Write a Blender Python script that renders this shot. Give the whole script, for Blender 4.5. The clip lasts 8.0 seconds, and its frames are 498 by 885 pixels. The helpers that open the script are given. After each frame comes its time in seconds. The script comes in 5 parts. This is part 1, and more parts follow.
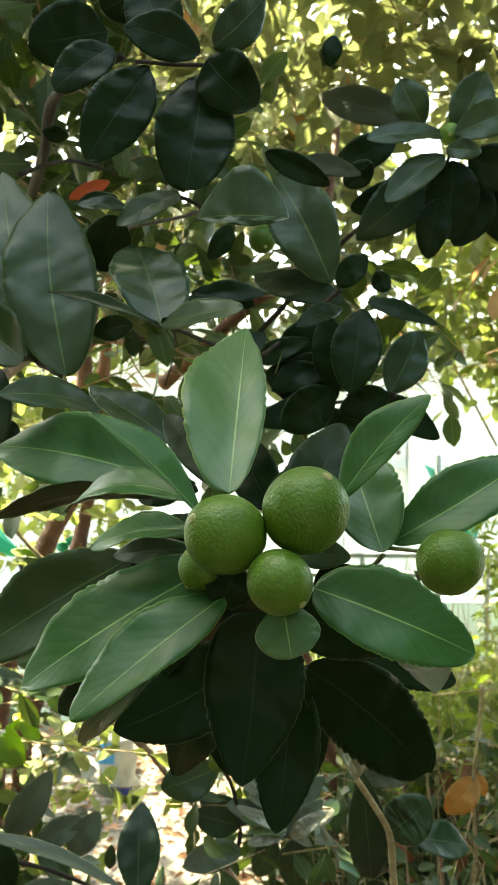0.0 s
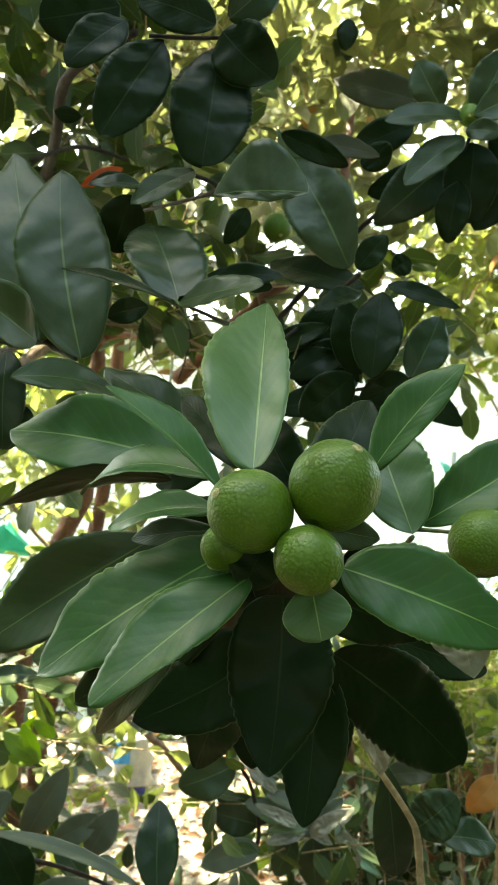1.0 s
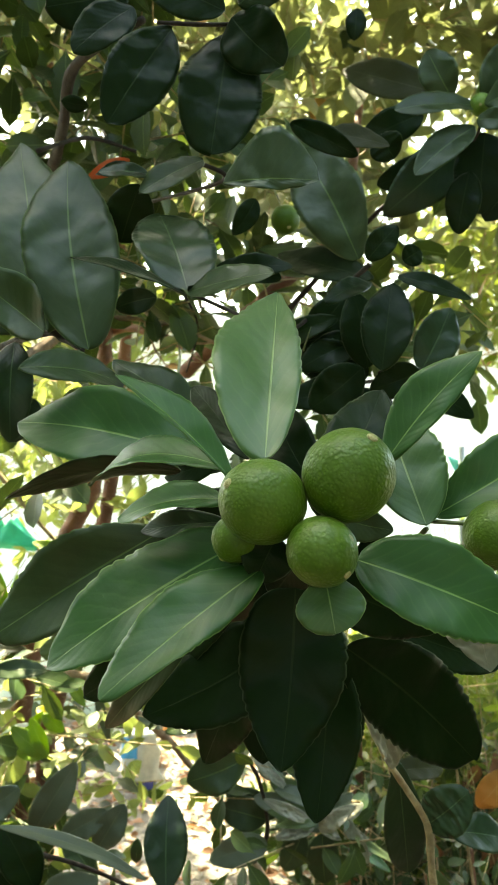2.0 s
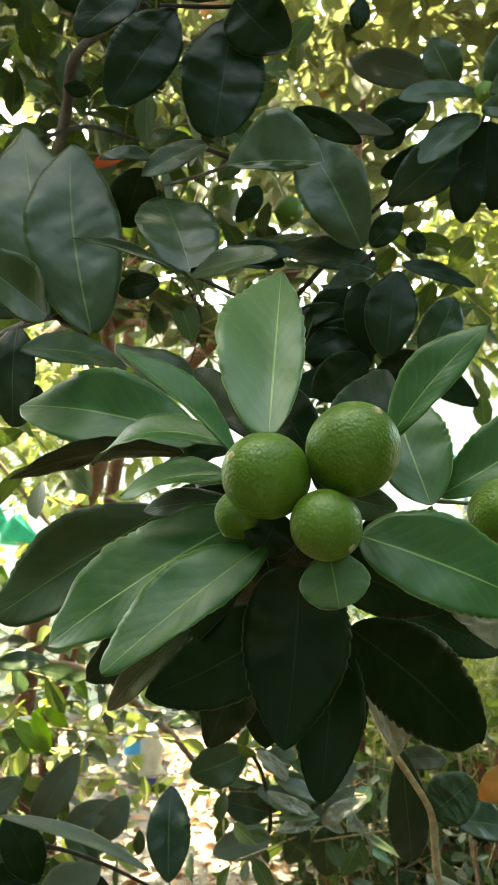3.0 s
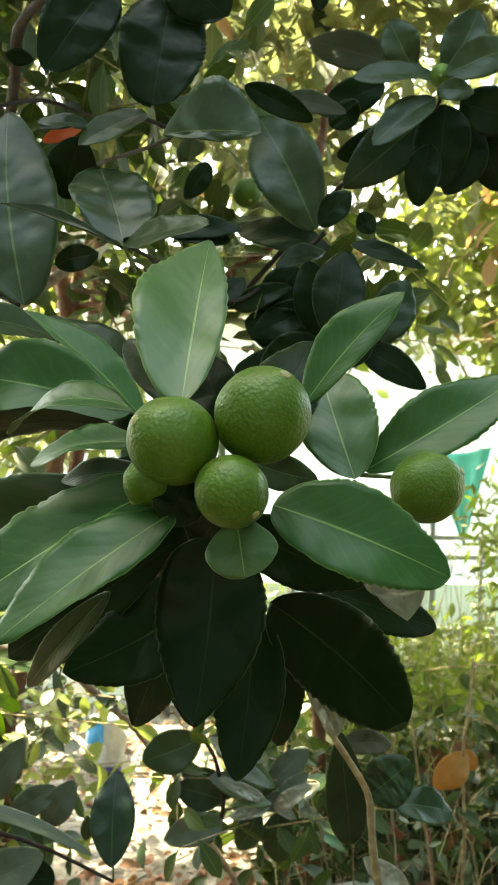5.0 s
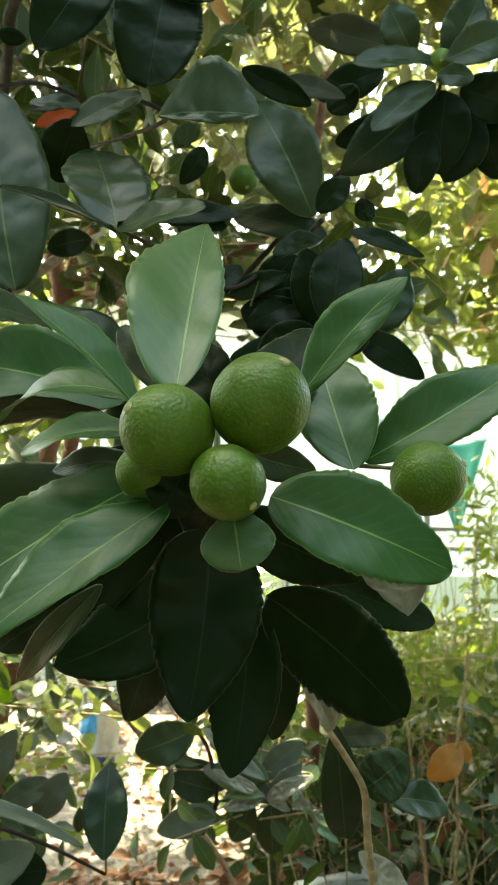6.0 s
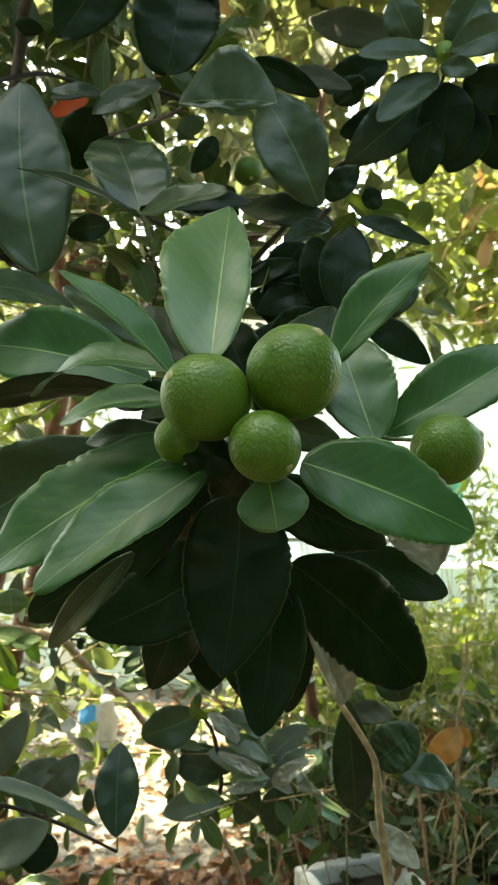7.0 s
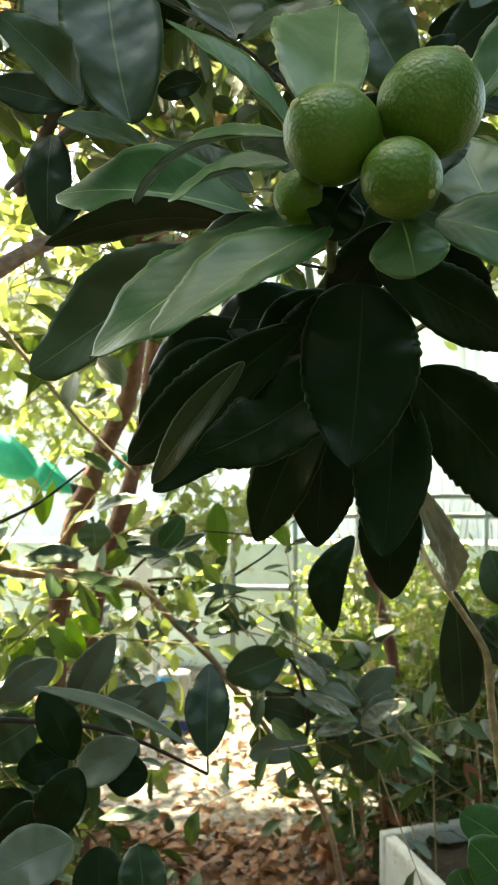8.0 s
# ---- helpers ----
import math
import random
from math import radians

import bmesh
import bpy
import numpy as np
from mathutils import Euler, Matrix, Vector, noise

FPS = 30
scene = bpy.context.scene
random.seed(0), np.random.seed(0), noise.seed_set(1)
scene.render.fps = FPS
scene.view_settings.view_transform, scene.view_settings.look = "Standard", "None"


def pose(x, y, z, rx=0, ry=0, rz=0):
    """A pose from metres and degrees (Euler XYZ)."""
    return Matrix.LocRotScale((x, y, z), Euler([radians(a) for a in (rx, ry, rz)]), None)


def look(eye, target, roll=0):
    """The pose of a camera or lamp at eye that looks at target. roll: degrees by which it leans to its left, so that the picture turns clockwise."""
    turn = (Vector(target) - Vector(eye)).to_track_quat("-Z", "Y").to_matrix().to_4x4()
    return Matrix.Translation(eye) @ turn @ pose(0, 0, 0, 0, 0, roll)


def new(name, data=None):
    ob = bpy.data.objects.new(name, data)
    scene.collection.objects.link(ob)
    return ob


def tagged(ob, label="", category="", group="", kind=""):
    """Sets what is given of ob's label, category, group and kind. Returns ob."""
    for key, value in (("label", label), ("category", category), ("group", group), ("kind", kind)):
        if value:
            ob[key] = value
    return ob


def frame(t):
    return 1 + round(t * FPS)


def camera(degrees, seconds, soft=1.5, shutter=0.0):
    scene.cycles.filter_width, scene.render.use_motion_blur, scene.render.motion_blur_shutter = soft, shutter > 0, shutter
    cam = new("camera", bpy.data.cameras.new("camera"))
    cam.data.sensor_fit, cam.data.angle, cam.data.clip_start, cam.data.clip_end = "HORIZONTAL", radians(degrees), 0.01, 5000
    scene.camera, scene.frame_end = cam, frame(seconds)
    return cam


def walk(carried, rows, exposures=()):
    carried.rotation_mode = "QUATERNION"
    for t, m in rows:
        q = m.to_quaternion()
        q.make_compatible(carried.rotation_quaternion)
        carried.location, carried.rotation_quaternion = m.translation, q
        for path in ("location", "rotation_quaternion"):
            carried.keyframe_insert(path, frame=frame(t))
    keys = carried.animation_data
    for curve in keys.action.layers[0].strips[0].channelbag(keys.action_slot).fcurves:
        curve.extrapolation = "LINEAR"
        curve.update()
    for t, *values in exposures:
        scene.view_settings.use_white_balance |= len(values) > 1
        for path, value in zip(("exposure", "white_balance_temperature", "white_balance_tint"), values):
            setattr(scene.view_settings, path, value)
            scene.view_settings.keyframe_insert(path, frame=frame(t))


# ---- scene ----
cam = camera(32.3, 8.0, soft=1.4)
PATH = [
    (0, (0.0136, -0.0138, 1.2964), (-0.0468, 1.9849, 1.3367), 0.14),
    (0.5, (0.0043, -0.0008, 1.2902), (-0.0706, 1.9973, 1.3332), 0.15),
    (1, (0.0066, 0.0079, 1.2829), (-0.0823, 2.0055, 1.3255), -0.26),
    (1.5, (0.0047, 0.0129, 1.2825), (-0.0928, 2.0102, 1.3187), -0.36),
    (3, (0.0032, 0.0191, 1.2683), (-0.1080, 2.0158, 1.2991), -0.29),
    (3.5, (0.0066, 0.0208, 1.2631), (-0.0951, 2.0180, 1.2938), -0.15),
    (4, (0.0083, 0.0205, 1.2670), (-0.0735, 2.0187, 1.2869), 0.10),
    (4.5, (0.0220, 0.0185, 1.2657), (-0.0318, 2.0176, 1.2936), 0.53),
    (5, (0.0336, 0.0311, 1.2560), (-0.0208, 2.0303, 1.2695), 0.39),
    (6.5, (0.0286, 0.0442, 1.2550), (-0.0037, 2.0439, 1.2417), 0.74),
    (7, (0.0134, 0.0236, 1.2419), (-0.0098, 2.0234, 1.2252), 0.54),
    (7.5, (-0.0049, 0.0095, 1.1901), (-0.0983, 2.0073, 1.1886), 0.05),
    (8, (-0.0145, 0.0568, 1.1352), (-0.1917, 2.0489, 1.1165), -0.24),
]
# the phone's own metering and white balance, with its small drift
EXPOSURES = [(0, 3.80, 8900, -7), (3, 3.86, 9100, -6), (5, 3.87, 9100, -6), (6.5, 3.72, 8900, -7), (7, 3.72, 8800, -7), (7.5, 3.90, 8600, -5), (8, 3.52, 8500, -6)]
walk(cam, [(t, look(eye, target, roll)) for t, eye, target, roll in PATH], EXPOSURES)
# a phone lens: a small aperture focused on the fruit
cam.data.dof.use_dof = True
cam.data.dof.focus_distance = 0.50
cam.data.dof.aperture_fstop = 34.0

# ---- daylight: the sun stands behind the trees, the yard behind the camera is open ----
SUN_HEIGHT, SUN_TURN = radians(60), radians(-35)
world = bpy.data.worlds.new("sky")
scene.world = world
world.use_nodes = True
wn = world.node_tree
sky = wn.nodes.new("ShaderNodeTexSky")
sky.sky_type = "NISHITA"
sky.sun_disc = False
sky.sun_elevation, sky.sun_rotation = SUN_HEIGHT, SUN_TURN
sky.air_density, sky.dust_density, sky.ozone_density = 1.0, 3.0, 1.0
wn.links.new(sky.outputs[0], wn.nodes["Background"].inputs[0])
wn.nodes["Background"].inputs[1].default_value = 0.12
sun = new("sun", bpy.data.lights.new("sun", "SUN"))
sun.data.energy, sun.data.angle, sun.data.color = 3.9, radians(0.6), (1.0, 0.94, 0.84)
sun_way = Vector((math.sin(SUN_TURN) * math.cos(SUN_HEIGHT), math.cos(SUN_TURN) * math.cos(SUN_HEIGHT), math.sin(SUN_HEIGHT)))
sun.matrix_world = look(sun_way * 20, (0, 0, 0))

# ---- materials ----
def link(nt, value, socket):
    if isinstance(value, bpy.types.NodeSocket):
        nt.links.new(value, socket)
    else:
        socket.default_value = value


def calc(nt, op, a, b=0.0, c=0.0):
    n = nt.nodes.new("ShaderNodeMath")
    n.operation = op
    for socket, value in zip(n.inputs, (a, b, c)):
        link(nt, value, socket)
    return n.outputs[0]


def blend(nt, fac, a, b, kind="MIX"):
    n = nt.nodes.new("ShaderNodeMix")
    n.data_type, n.blend_type = "RGBA", kind
    link(nt, fac, n.inputs["Factor"])
    for value, socket in ((a, n.inputs[6]), (b, n.inputs[7])):
        link(nt, (*value, 1) if isinstance(value, tuple) else value, socket)
    return n.outputs[2]


def ramp(nt, fac, low, high):
    n = nt.nodes.new("ShaderNodeMapRange")
    n.interpolation_type = "SMOOTHSTEP"
    for socket, value in zip(n.inputs, (fac, low, high, 0.0, 1.0)):
        link(nt, value, socket)
    return n.outputs[0]


def grain(nt, where, scale, detail=4.0, rough=0.55):
    n = nt.nodes.new("ShaderNodeTexNoise")
    link(nt, where, n.inputs["Vector"])
    n.inputs["Scale"].default_value = scale
    n.inputs["Detail"].default_value = detail
    n.inputs["Roughness"].default_value = rough
    return n.outputs["Fac"]


def relief(nt, height, strength, distance):
    n = nt.nodes.new("ShaderNodeBump")
    n.inputs["Strength"].default_value = strength
    n.inputs["Distance"].default_value = distance
    link(nt, height, n.inputs["Height"])
    return n.outputs[0]


def start(name):
    m = bpy.data.materials.new(name)
    m.use_nodes = True
    nt = m.node_tree
    return m, nt, nt.nodes["Principled BSDF"], nt.nodes.new("ShaderNodeTexCoord").outputs["Object"]


def leaf_material(name, colour, second, vein, rough=0.36, through_light=0.25, islands=False, light=(0.30, 0.45, 0.05), gloss=0.45, veins=0.03, edge=None):
    """A leaf: two greens, midrib and side veins along the leaf's own coordinates, light passing through the blade."""
    m, nt, bsdf, place = start(name)
    uv = nt.nodes.new("ShaderNodeUVMap")
    uv.uv_map = "uv"
    sep = nt.nodes.new("ShaderNodeSeparateXYZ")
    nt.links.new(uv.outputs[0], sep.inputs[0])
    u, v = sep.outputs[0], sep.outputs[1]
    away = calc(nt, "MULTIPLY", calc(nt, "ABSOLUTE", calc(nt, "SUBTRACT", u, 0.5)), 2.0)
    if islands:
        rnd = nt.nodes.new("ShaderNodeNewGeometry").outputs["Random Per Island"]
    else:
        rnd = nt.nodes.new("ShaderNodeObjectInfo").outputs["Random"]
    mid_edge = calc(nt, "MULTIPLY_ADD", v, -0.026, 0.046)
    mid = calc(nt, "SUBTRACT", 1.0, ramp(nt, away, calc(nt, "MULTIPLY", mid_edge, 0.35), mid_edge))
    slant = calc(nt, "SUBTRACT", calc(nt, "MULTIPLY", v, 11.0), calc(nt, "MULTIPLY", calc(nt, "POWER", away, 0.8), 3.0))
    wobble = calc(nt, "MULTIPLY", grain(nt, place, 60.0, 2.0), 1.0)
    wave = calc(nt, "ABSOLUTE", calc(nt, "SUBTRACT", calc(nt, "FRACT", calc(nt, "ADD", slant, wobble)), 0.5))
    side = calc(nt, "MULTIPLY", calc(nt, "SUBTRACT", 1.0, ramp(nt, wave, 0.0, 0.16)), calc(nt, "SUBTRACT", 1.0, ramp(nt, away, 0.6, 1.0)))
    quilt = calc(nt, "MULTIPLY", ramp(nt, wave, 0.0, 0.5), calc(nt, "SUBTRACT", 1.0, ramp(nt, away, 0.5, 0.95)))
    patch = ramp(nt, grain(nt, place, 28.0, 4.0), 0.36, 0.66)
    fine = grain(nt, place, 420.0, 3.0)
    tone = blend(nt, calc(nt, "MULTIPLY_ADD", rnd, 0.6, calc(nt, "MULTIPLY", patch, 0.4)), colour, second)
    tone = blend(nt, calc(nt, "MULTIPLY", side, veins), tone, vein)
    tone = blend(nt, calc(nt, "MULTIPLY", mid, 0.7), tone, vein)
    tone = blend(nt, calc(nt, "MULTIPLY", ramp(nt, fine, 0.70, 0.76), 0.10), tone, vein)
    rim = ramp(nt, away, 0.955, 0.99)
    tone = blend(nt, calc(nt, "MULTIPLY", rim, 0.5), tone, edge or vein)
    nt.links.new(tone, bsdf.inputs["Base Color"])
    link(nt, calc(nt, "MULTIPLY_ADD", grain(nt, place, 55.0, 3.0), 0.26, rough - 0.12), bsdf.inputs["Roughness"])
    bsdf.inputs["Specular IOR Level"].default_value = gloss
    height = calc(nt, "ADD", calc(nt, "MULTIPLY", quilt, 0.14), calc(nt, "ADD", calc(nt, "MULTIPLY", mid, -0.35), calc(nt, "MULTIPLY", fine, 0.22)))
    height = calc(nt, "ADD", height, calc(nt, "MULTIPLY", grain(nt, place, 38.0, 2.0), 3.6))
    bump = relief(nt, height, 0.45, 0.0009)
    nt.links.new(bump, bsdf.inputs["Normal"])
    glow = nt.nodes.new("ShaderNodeBsdfTranslucent")
    link(nt, blend(nt, 0.55, tone, light), glow.inputs["Color"])
    mix = nt.nodes.new("ShaderNodeMixShader")
    mix.inputs[0].default_value = through_light
    nt.links.new(bsdf.outputs[0], mix.inputs[1])
    nt.links.new(glow.outputs[0], mix.inputs[2])
    nt.links.new(mix.outputs[0], nt.nodes["Material Output"].inputs[0])
    return m


def rough_material(name, colour, second, scale, rough=0.8, bump=0.5, depth=0.004, fine=8.0, metal=0.0, third=None):
    """Two tones in patches and a finer grain, with relief."""
    m, nt, bsdf, place = start(name)
    patch = ramp(nt, grain(nt, place, scale, 5.0), 0.35, 0.68)
    dust = grain(nt, place, scale * fine, 4.0, 0.65)
    tone = blend(nt, patch, colour, second)
    if third:
        tone = blend(nt, calc(nt, "MULTIPLY", ramp(nt, grain(nt, place, scale * 2.7, 6.0, 0.7), 0.55, 0.68), 0.7), tone, third)
    tone = blend(nt, 0.45, tone, blend(nt, dust, (0.35, 0.35, 0.35), (1.0, 1.0, 1.0)), "MULTIPLY")
    nt.links.new(tone, bsdf.inputs["Base Color"])
    link(nt, calc(nt, "MULTIPLY_ADD", dust, 0.2, rough - 0.1), bsdf.inputs["Roughness"])
    bsdf.inputs["Metallic"].default_value = metal
    nt.links.new(relief(nt, calc(nt, "ADD", dust, patch), bump, depth), bsdf.inputs["Normal"])
    return m


def fruit_material(name, colour, second):
    """Lime skin: oil-gland dimples, faint mottling, a soft wax shine."""
    m, nt, bsdf, place = start(name)
    cell = nt.nodes.new("ShaderNodeTexVoronoi")
    cell.feature = "SMOOTH_F1"
    nt.links.new(place, cell.inputs["Vector"])
    cell.inputs["Scale"].default_value = 640.0
    dimple = cell.outputs["Distance"]
    patch = ramp(nt, grain(nt, place, 45.0, 3.0), 0.35, 0.7)
    tone = blend(nt, patch, colour, second)
    tone = blend(nt, calc(nt, "MULTIPLY", ramp(nt, dimple, 0.45, 0.1), 0.25), tone, tuple(c * 1.6 for c in second))
    speck = ramp(nt, grain(nt, place, 520.0, 2.0), 0.68, 0.76)
    tone = blend(nt, calc(nt, "MULTIPLY", speck, 0.12), tone, (0.35, 0.42, 0.12))
    nt.links.new(tone, bsdf.inputs["Base Color"])
    link(nt, calc(nt, "MULTIPLY_ADD", grain(nt, place, 90.0, 3.0), 0.1, 0.36), bsdf.inputs["Roughness"])
    bsdf.inputs["Specular IOR Level"].default_value = 0.34
    bsdf.inputs["Subsurface Weight"].default_value = 0.12
    bsdf.inputs["Subsurface Radius"].default_value = (0.4, 0.8, 0.1)
    bsdf.inputs["Subsurface Scale"].default_value = 0.003
    lumps = calc(nt, "ADD", calc(nt, "MULTIPLY", dimple, 1.1), calc(nt, "MULTIPLY", grain(nt, place, 300.0, 1.0), 0.35))
    nt.links.new(relief(nt, lumps, 0.38, 0.0011), bsdf.inputs["Normal"])
    return m


# near-black leaf tone: the shade around the cluster is mixed into its base colour
leaf_shaded = leaf_material("leaf_shaded", (0.005, 0.015, 0.0035), (0.009, 0.022, 0.006), (0.022, 0.040, 0.014), 0.34, 0.01, gloss=0.11, edge=(0.085, 0.12, 0.07))
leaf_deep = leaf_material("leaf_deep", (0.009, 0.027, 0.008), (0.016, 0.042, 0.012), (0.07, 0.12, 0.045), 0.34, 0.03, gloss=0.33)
leaf_brown = leaf_material("leaf_brown", (0.022, 0.026, 0.008), (0.036, 0.040, 0.013), (0.07, 0.08, 0.03), 0.5, 0.10, gloss=0.2)
# greyed base colour: part of the sky's sheen on these leaves is put in here
leaf_sheen = leaf_material("leaf_sheen", (0.058, 0.082, 0.050), (0.090, 0.115, 0.074), (0.12, 0.15, 0.09), 0.40, 0.06, gloss=0.65)
leaf_mature = leaf_material("leaf_mature", (0.022, 0.044, 0.015), (0.036, 0.066, 0.023), (0.12, 0.19, 0.06), 0.36, 0.05, gloss=0.35, veins=0.04)
leaf_wilted = leaf_material("leaf_wilted", (0.20, 0.21, 0.16), (0.36, 0.35, 0.29), (0.32, 0.31, 0.25), 0.45, 0.12)
leaf_fresh = leaf_material("leaf_fresh", (0.017, 0.070, 0.013), (0.030, 0.103, 0.021), (0.22, 0.36, 0.10), 0.40, 0.10, gloss=0.37, veins=0.05)
leaf_pale = leaf_material("leaf_pale", (0.044, 0.112, 0.030), (0.064, 0.142, 0.040), (0.30, 0.42, 0.15), 0.36, 0.13, gloss=0.50, veins=0.05)
leaf_under = leaf_material("leaf_under", (0.075, 0.115, 0.045), (0.11, 0.155, 0.065), (0.24, 0.30, 0.13), 0.5, 0.2)
leaf_olive = leaf_material("leaf_olive", (0.060, 0.080, 0.022), (0.085, 0.11, 0.03), (0.16, 0.20, 0.07), 0.45, 0.22)
leaf_lime = leaf_material("leaf_lime", (0.16, 0.26, 0.03), (0.22, 0.34, 0.045), (0.4, 0.48, 0.14), 0.45, 0.4)
leaf_yellow = leaf_material("leaf_yellow", (0.42, 0.38, 0.02), (0.50, 0.45, 0.04), (0.55, 0.5, 0.15), 0.45, 0.45, light=(0.7, 0.62, 0.05))
leaf_orange = leaf_material("leaf_orange", (0.40, 0.19, 0.05), (0.48, 0.26, 0.08), (0.55, 0.38, 0.18), 0.5, 0.3, False, (0.8, 0.4, 0.05))
leaf_red = leaf_material("leaf_red", (0.46, 0.10, 0.035), (0.54, 0.15, 0.05), (0.6, 0.2, 0.08), 0.5, 0.5, False, (0.9, 0.2, 0.05))
leaf_dead = leaf_material("leaf_dead", (0.20, 0.065, 0.03), (0.30, 0.12, 0.06), (0.34, 0.18, 0.10), 0.7, 0.2, False, (0.6, 0.25, 0.08))
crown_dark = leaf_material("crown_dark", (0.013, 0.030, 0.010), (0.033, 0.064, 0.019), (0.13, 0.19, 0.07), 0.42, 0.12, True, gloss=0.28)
crown_grey = leaf_material("crown_grey", (0.028, 0.044, 0.024), (0.070, 0.090, 0.050), (0.15, 0.19, 0.10), 0.38, 0.12, True, gloss=0.6)
crown_olive = leaf_material("crown_olive", (0.085, 0.102, 0.034), (0.195, 0.204, 0.078), (0.26, 0.28, 0.11), 0.45, 0.42, True, (0.24, 0.275, 0.11))
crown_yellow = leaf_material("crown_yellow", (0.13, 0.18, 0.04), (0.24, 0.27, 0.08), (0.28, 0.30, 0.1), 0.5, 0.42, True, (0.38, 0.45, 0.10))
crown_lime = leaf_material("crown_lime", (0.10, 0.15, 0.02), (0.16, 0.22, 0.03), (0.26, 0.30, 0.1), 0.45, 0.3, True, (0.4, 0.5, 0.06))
crown_orange = leaf_material("crown_orange", (0.30, 0.16, 0.08), (0.38, 0.25, 0.13), (0.50, 0.34, 0.16), 0.55, 0.35, True, (0.6, 0.33, 0.12))
weed_green = leaf_material("weed_green", (0.022, 0.036, 0.007), (0.17, 0.175, 0.030), (0.24, 0.26, 0.09), 0.45, 0.35, True)
dry_leaf = leaf_material("dry_leaf", (0.045, 0.018, 0.009), (0.205, 0.092, 0.042), (0.28, 0.18, 0.11), 0.75, 0.12, True, (0.5, 0.25, 0.08))
bark_green = rough_material("bark_green", (0.07, 0.11, 0.03), (0.12, 0.15, 0.05), 160.0, 0.6, 0.4, 0.0006)
bark_brown = rough_material("bark_brown", (0.25, 0.16, 0.105), (0.42, 0.30, 0.21), 60.0, 0.8, 0.6, 0.0015)
bark_dark = rough_material("bark_dark", (0.014, 0.009, 0.006), (0.032, 0.021, 0.013), 70.0, 0.85, 0.6, 0.0015)
bark_tan = rough_material("bark_tan", (0.25, 0.18, 0.09), (0.42, 0.32, 0.17), 90.0, 0.75, 0.6, 0.001)
bark_red = rough_material("bark_red", (0.14, 0.050, 0.028), (0.24, 0.105, 0.062), 22.0, 0.7, 0.6, 0.004, third=(0.30, 0.20, 0.14))
lime_skin = fruit_material("lime_skin", (0.057, 0.119, 0.009), (0.075, 0.145, 0.015))
lime_young = fruit_material("lime_young", (0.11, 0.20, 0.03), (0.16, 0.26, 0.05))
scar = rough_material("scar", (0.36, 0.34, 0.14), (0.52, 0.48, 0.28), 300.0, 0.7, 0.6, 0.0006)
soil = rough_material("soil", (0.145, 0.130, 0.112), (0.245, 0.226, 0.200), 3.0, 0.95, 0.9, 0.03, third=(0.33, 0.31, 0.275))
dark_earth = rough_material("dark_earth", (0.035, 0.026, 0.018), (0.07, 0.05, 0.035), 9.0, 0.95, 0.8, 0.01, third=(0.16, 0.09, 0.05))
mint_paint = rough_material("mint_paint", (0.58, 0.70, 0.66), (0.66, 0.76, 0.72), 1.6, 0.75, 0.3, 0.003, third=(0.45, 0.52, 0.48))
white_paint = rough_material("white_paint", (0.64, 0.66, 0.65), (0.72, 0.74, 0.72), 0.8, 0.7, 0.2, 0.003)
grey_metal = rough_material("grey_metal", (0.18, 0.21, 0.21), (0.27, 0.31, 0.30), 8.0, 0.5, 0.3, 0.001, metal=0.6)
net_green = rough_material("net_green", (0.0, 0.36, 0.20), (0.01, 0.46, 0.27), 10.0, 0.6, 0.3, 0.002)
net_teal = rough_material("net_teal", (0.05, 0.42, 0.34), (0.10, 0.50, 0.42), 10.0, 0.6, 0.3, 0.002)
blue_plastic = rough_material("blue_plastic", (0.02, 0.22, 0.48), (0.03, 0.28, 0.55), 12.0, 0.4, 0.2, 0.001)
navy_plastic = rough_material("navy_plastic", (0.02, 0.025, 0.16), (0.04, 0.05, 0.24), 12.0, 0.4, 0.2, 0.001)
grey_plastic = rough_material("grey_plastic", (0.36, 0.39, 0.40), (0.50, 0.52, 0.52), 14.0, 0.5, 0.2, 0.001)
white_plastic = rough_material("white_plastic", (0.66, 0.67, 0.66), (0.76, 0.76, 0.74), 12.0, 0.6, 0.4, 0.001, third=(0.42, 0.38, 0.32))

# ---- kinds of things ----
def part(name, mesh, material, parent, label=""):
    """One mesh object under a thing, a part or a piece of the setting."""
    if isinstance(mesh, bmesh.types.BMesh):
        bm, mesh = mesh, bpy.data.meshes.new(name)
        bm.to_mesh(mesh)
        bm.free()
    if material and not mesh.materials:
        mesh.materials.append(material)
    ob = new(name, mesh)
    ob.parent = parent
    return tagged(ob, label)


def thing(name, label, category, group="", kind="", at=(0, 0, 0)):
    ob = tagged(new(name), label, category, group, kind)
    ob.matrix_world = Matrix.Translation(at)
    bpy.context.view_layer.update()
    return ob


def smooth(mesh):
    mesh.polygons.foreach_set("use_smooth", [True] * len(mesh.polygons))
    return mesh


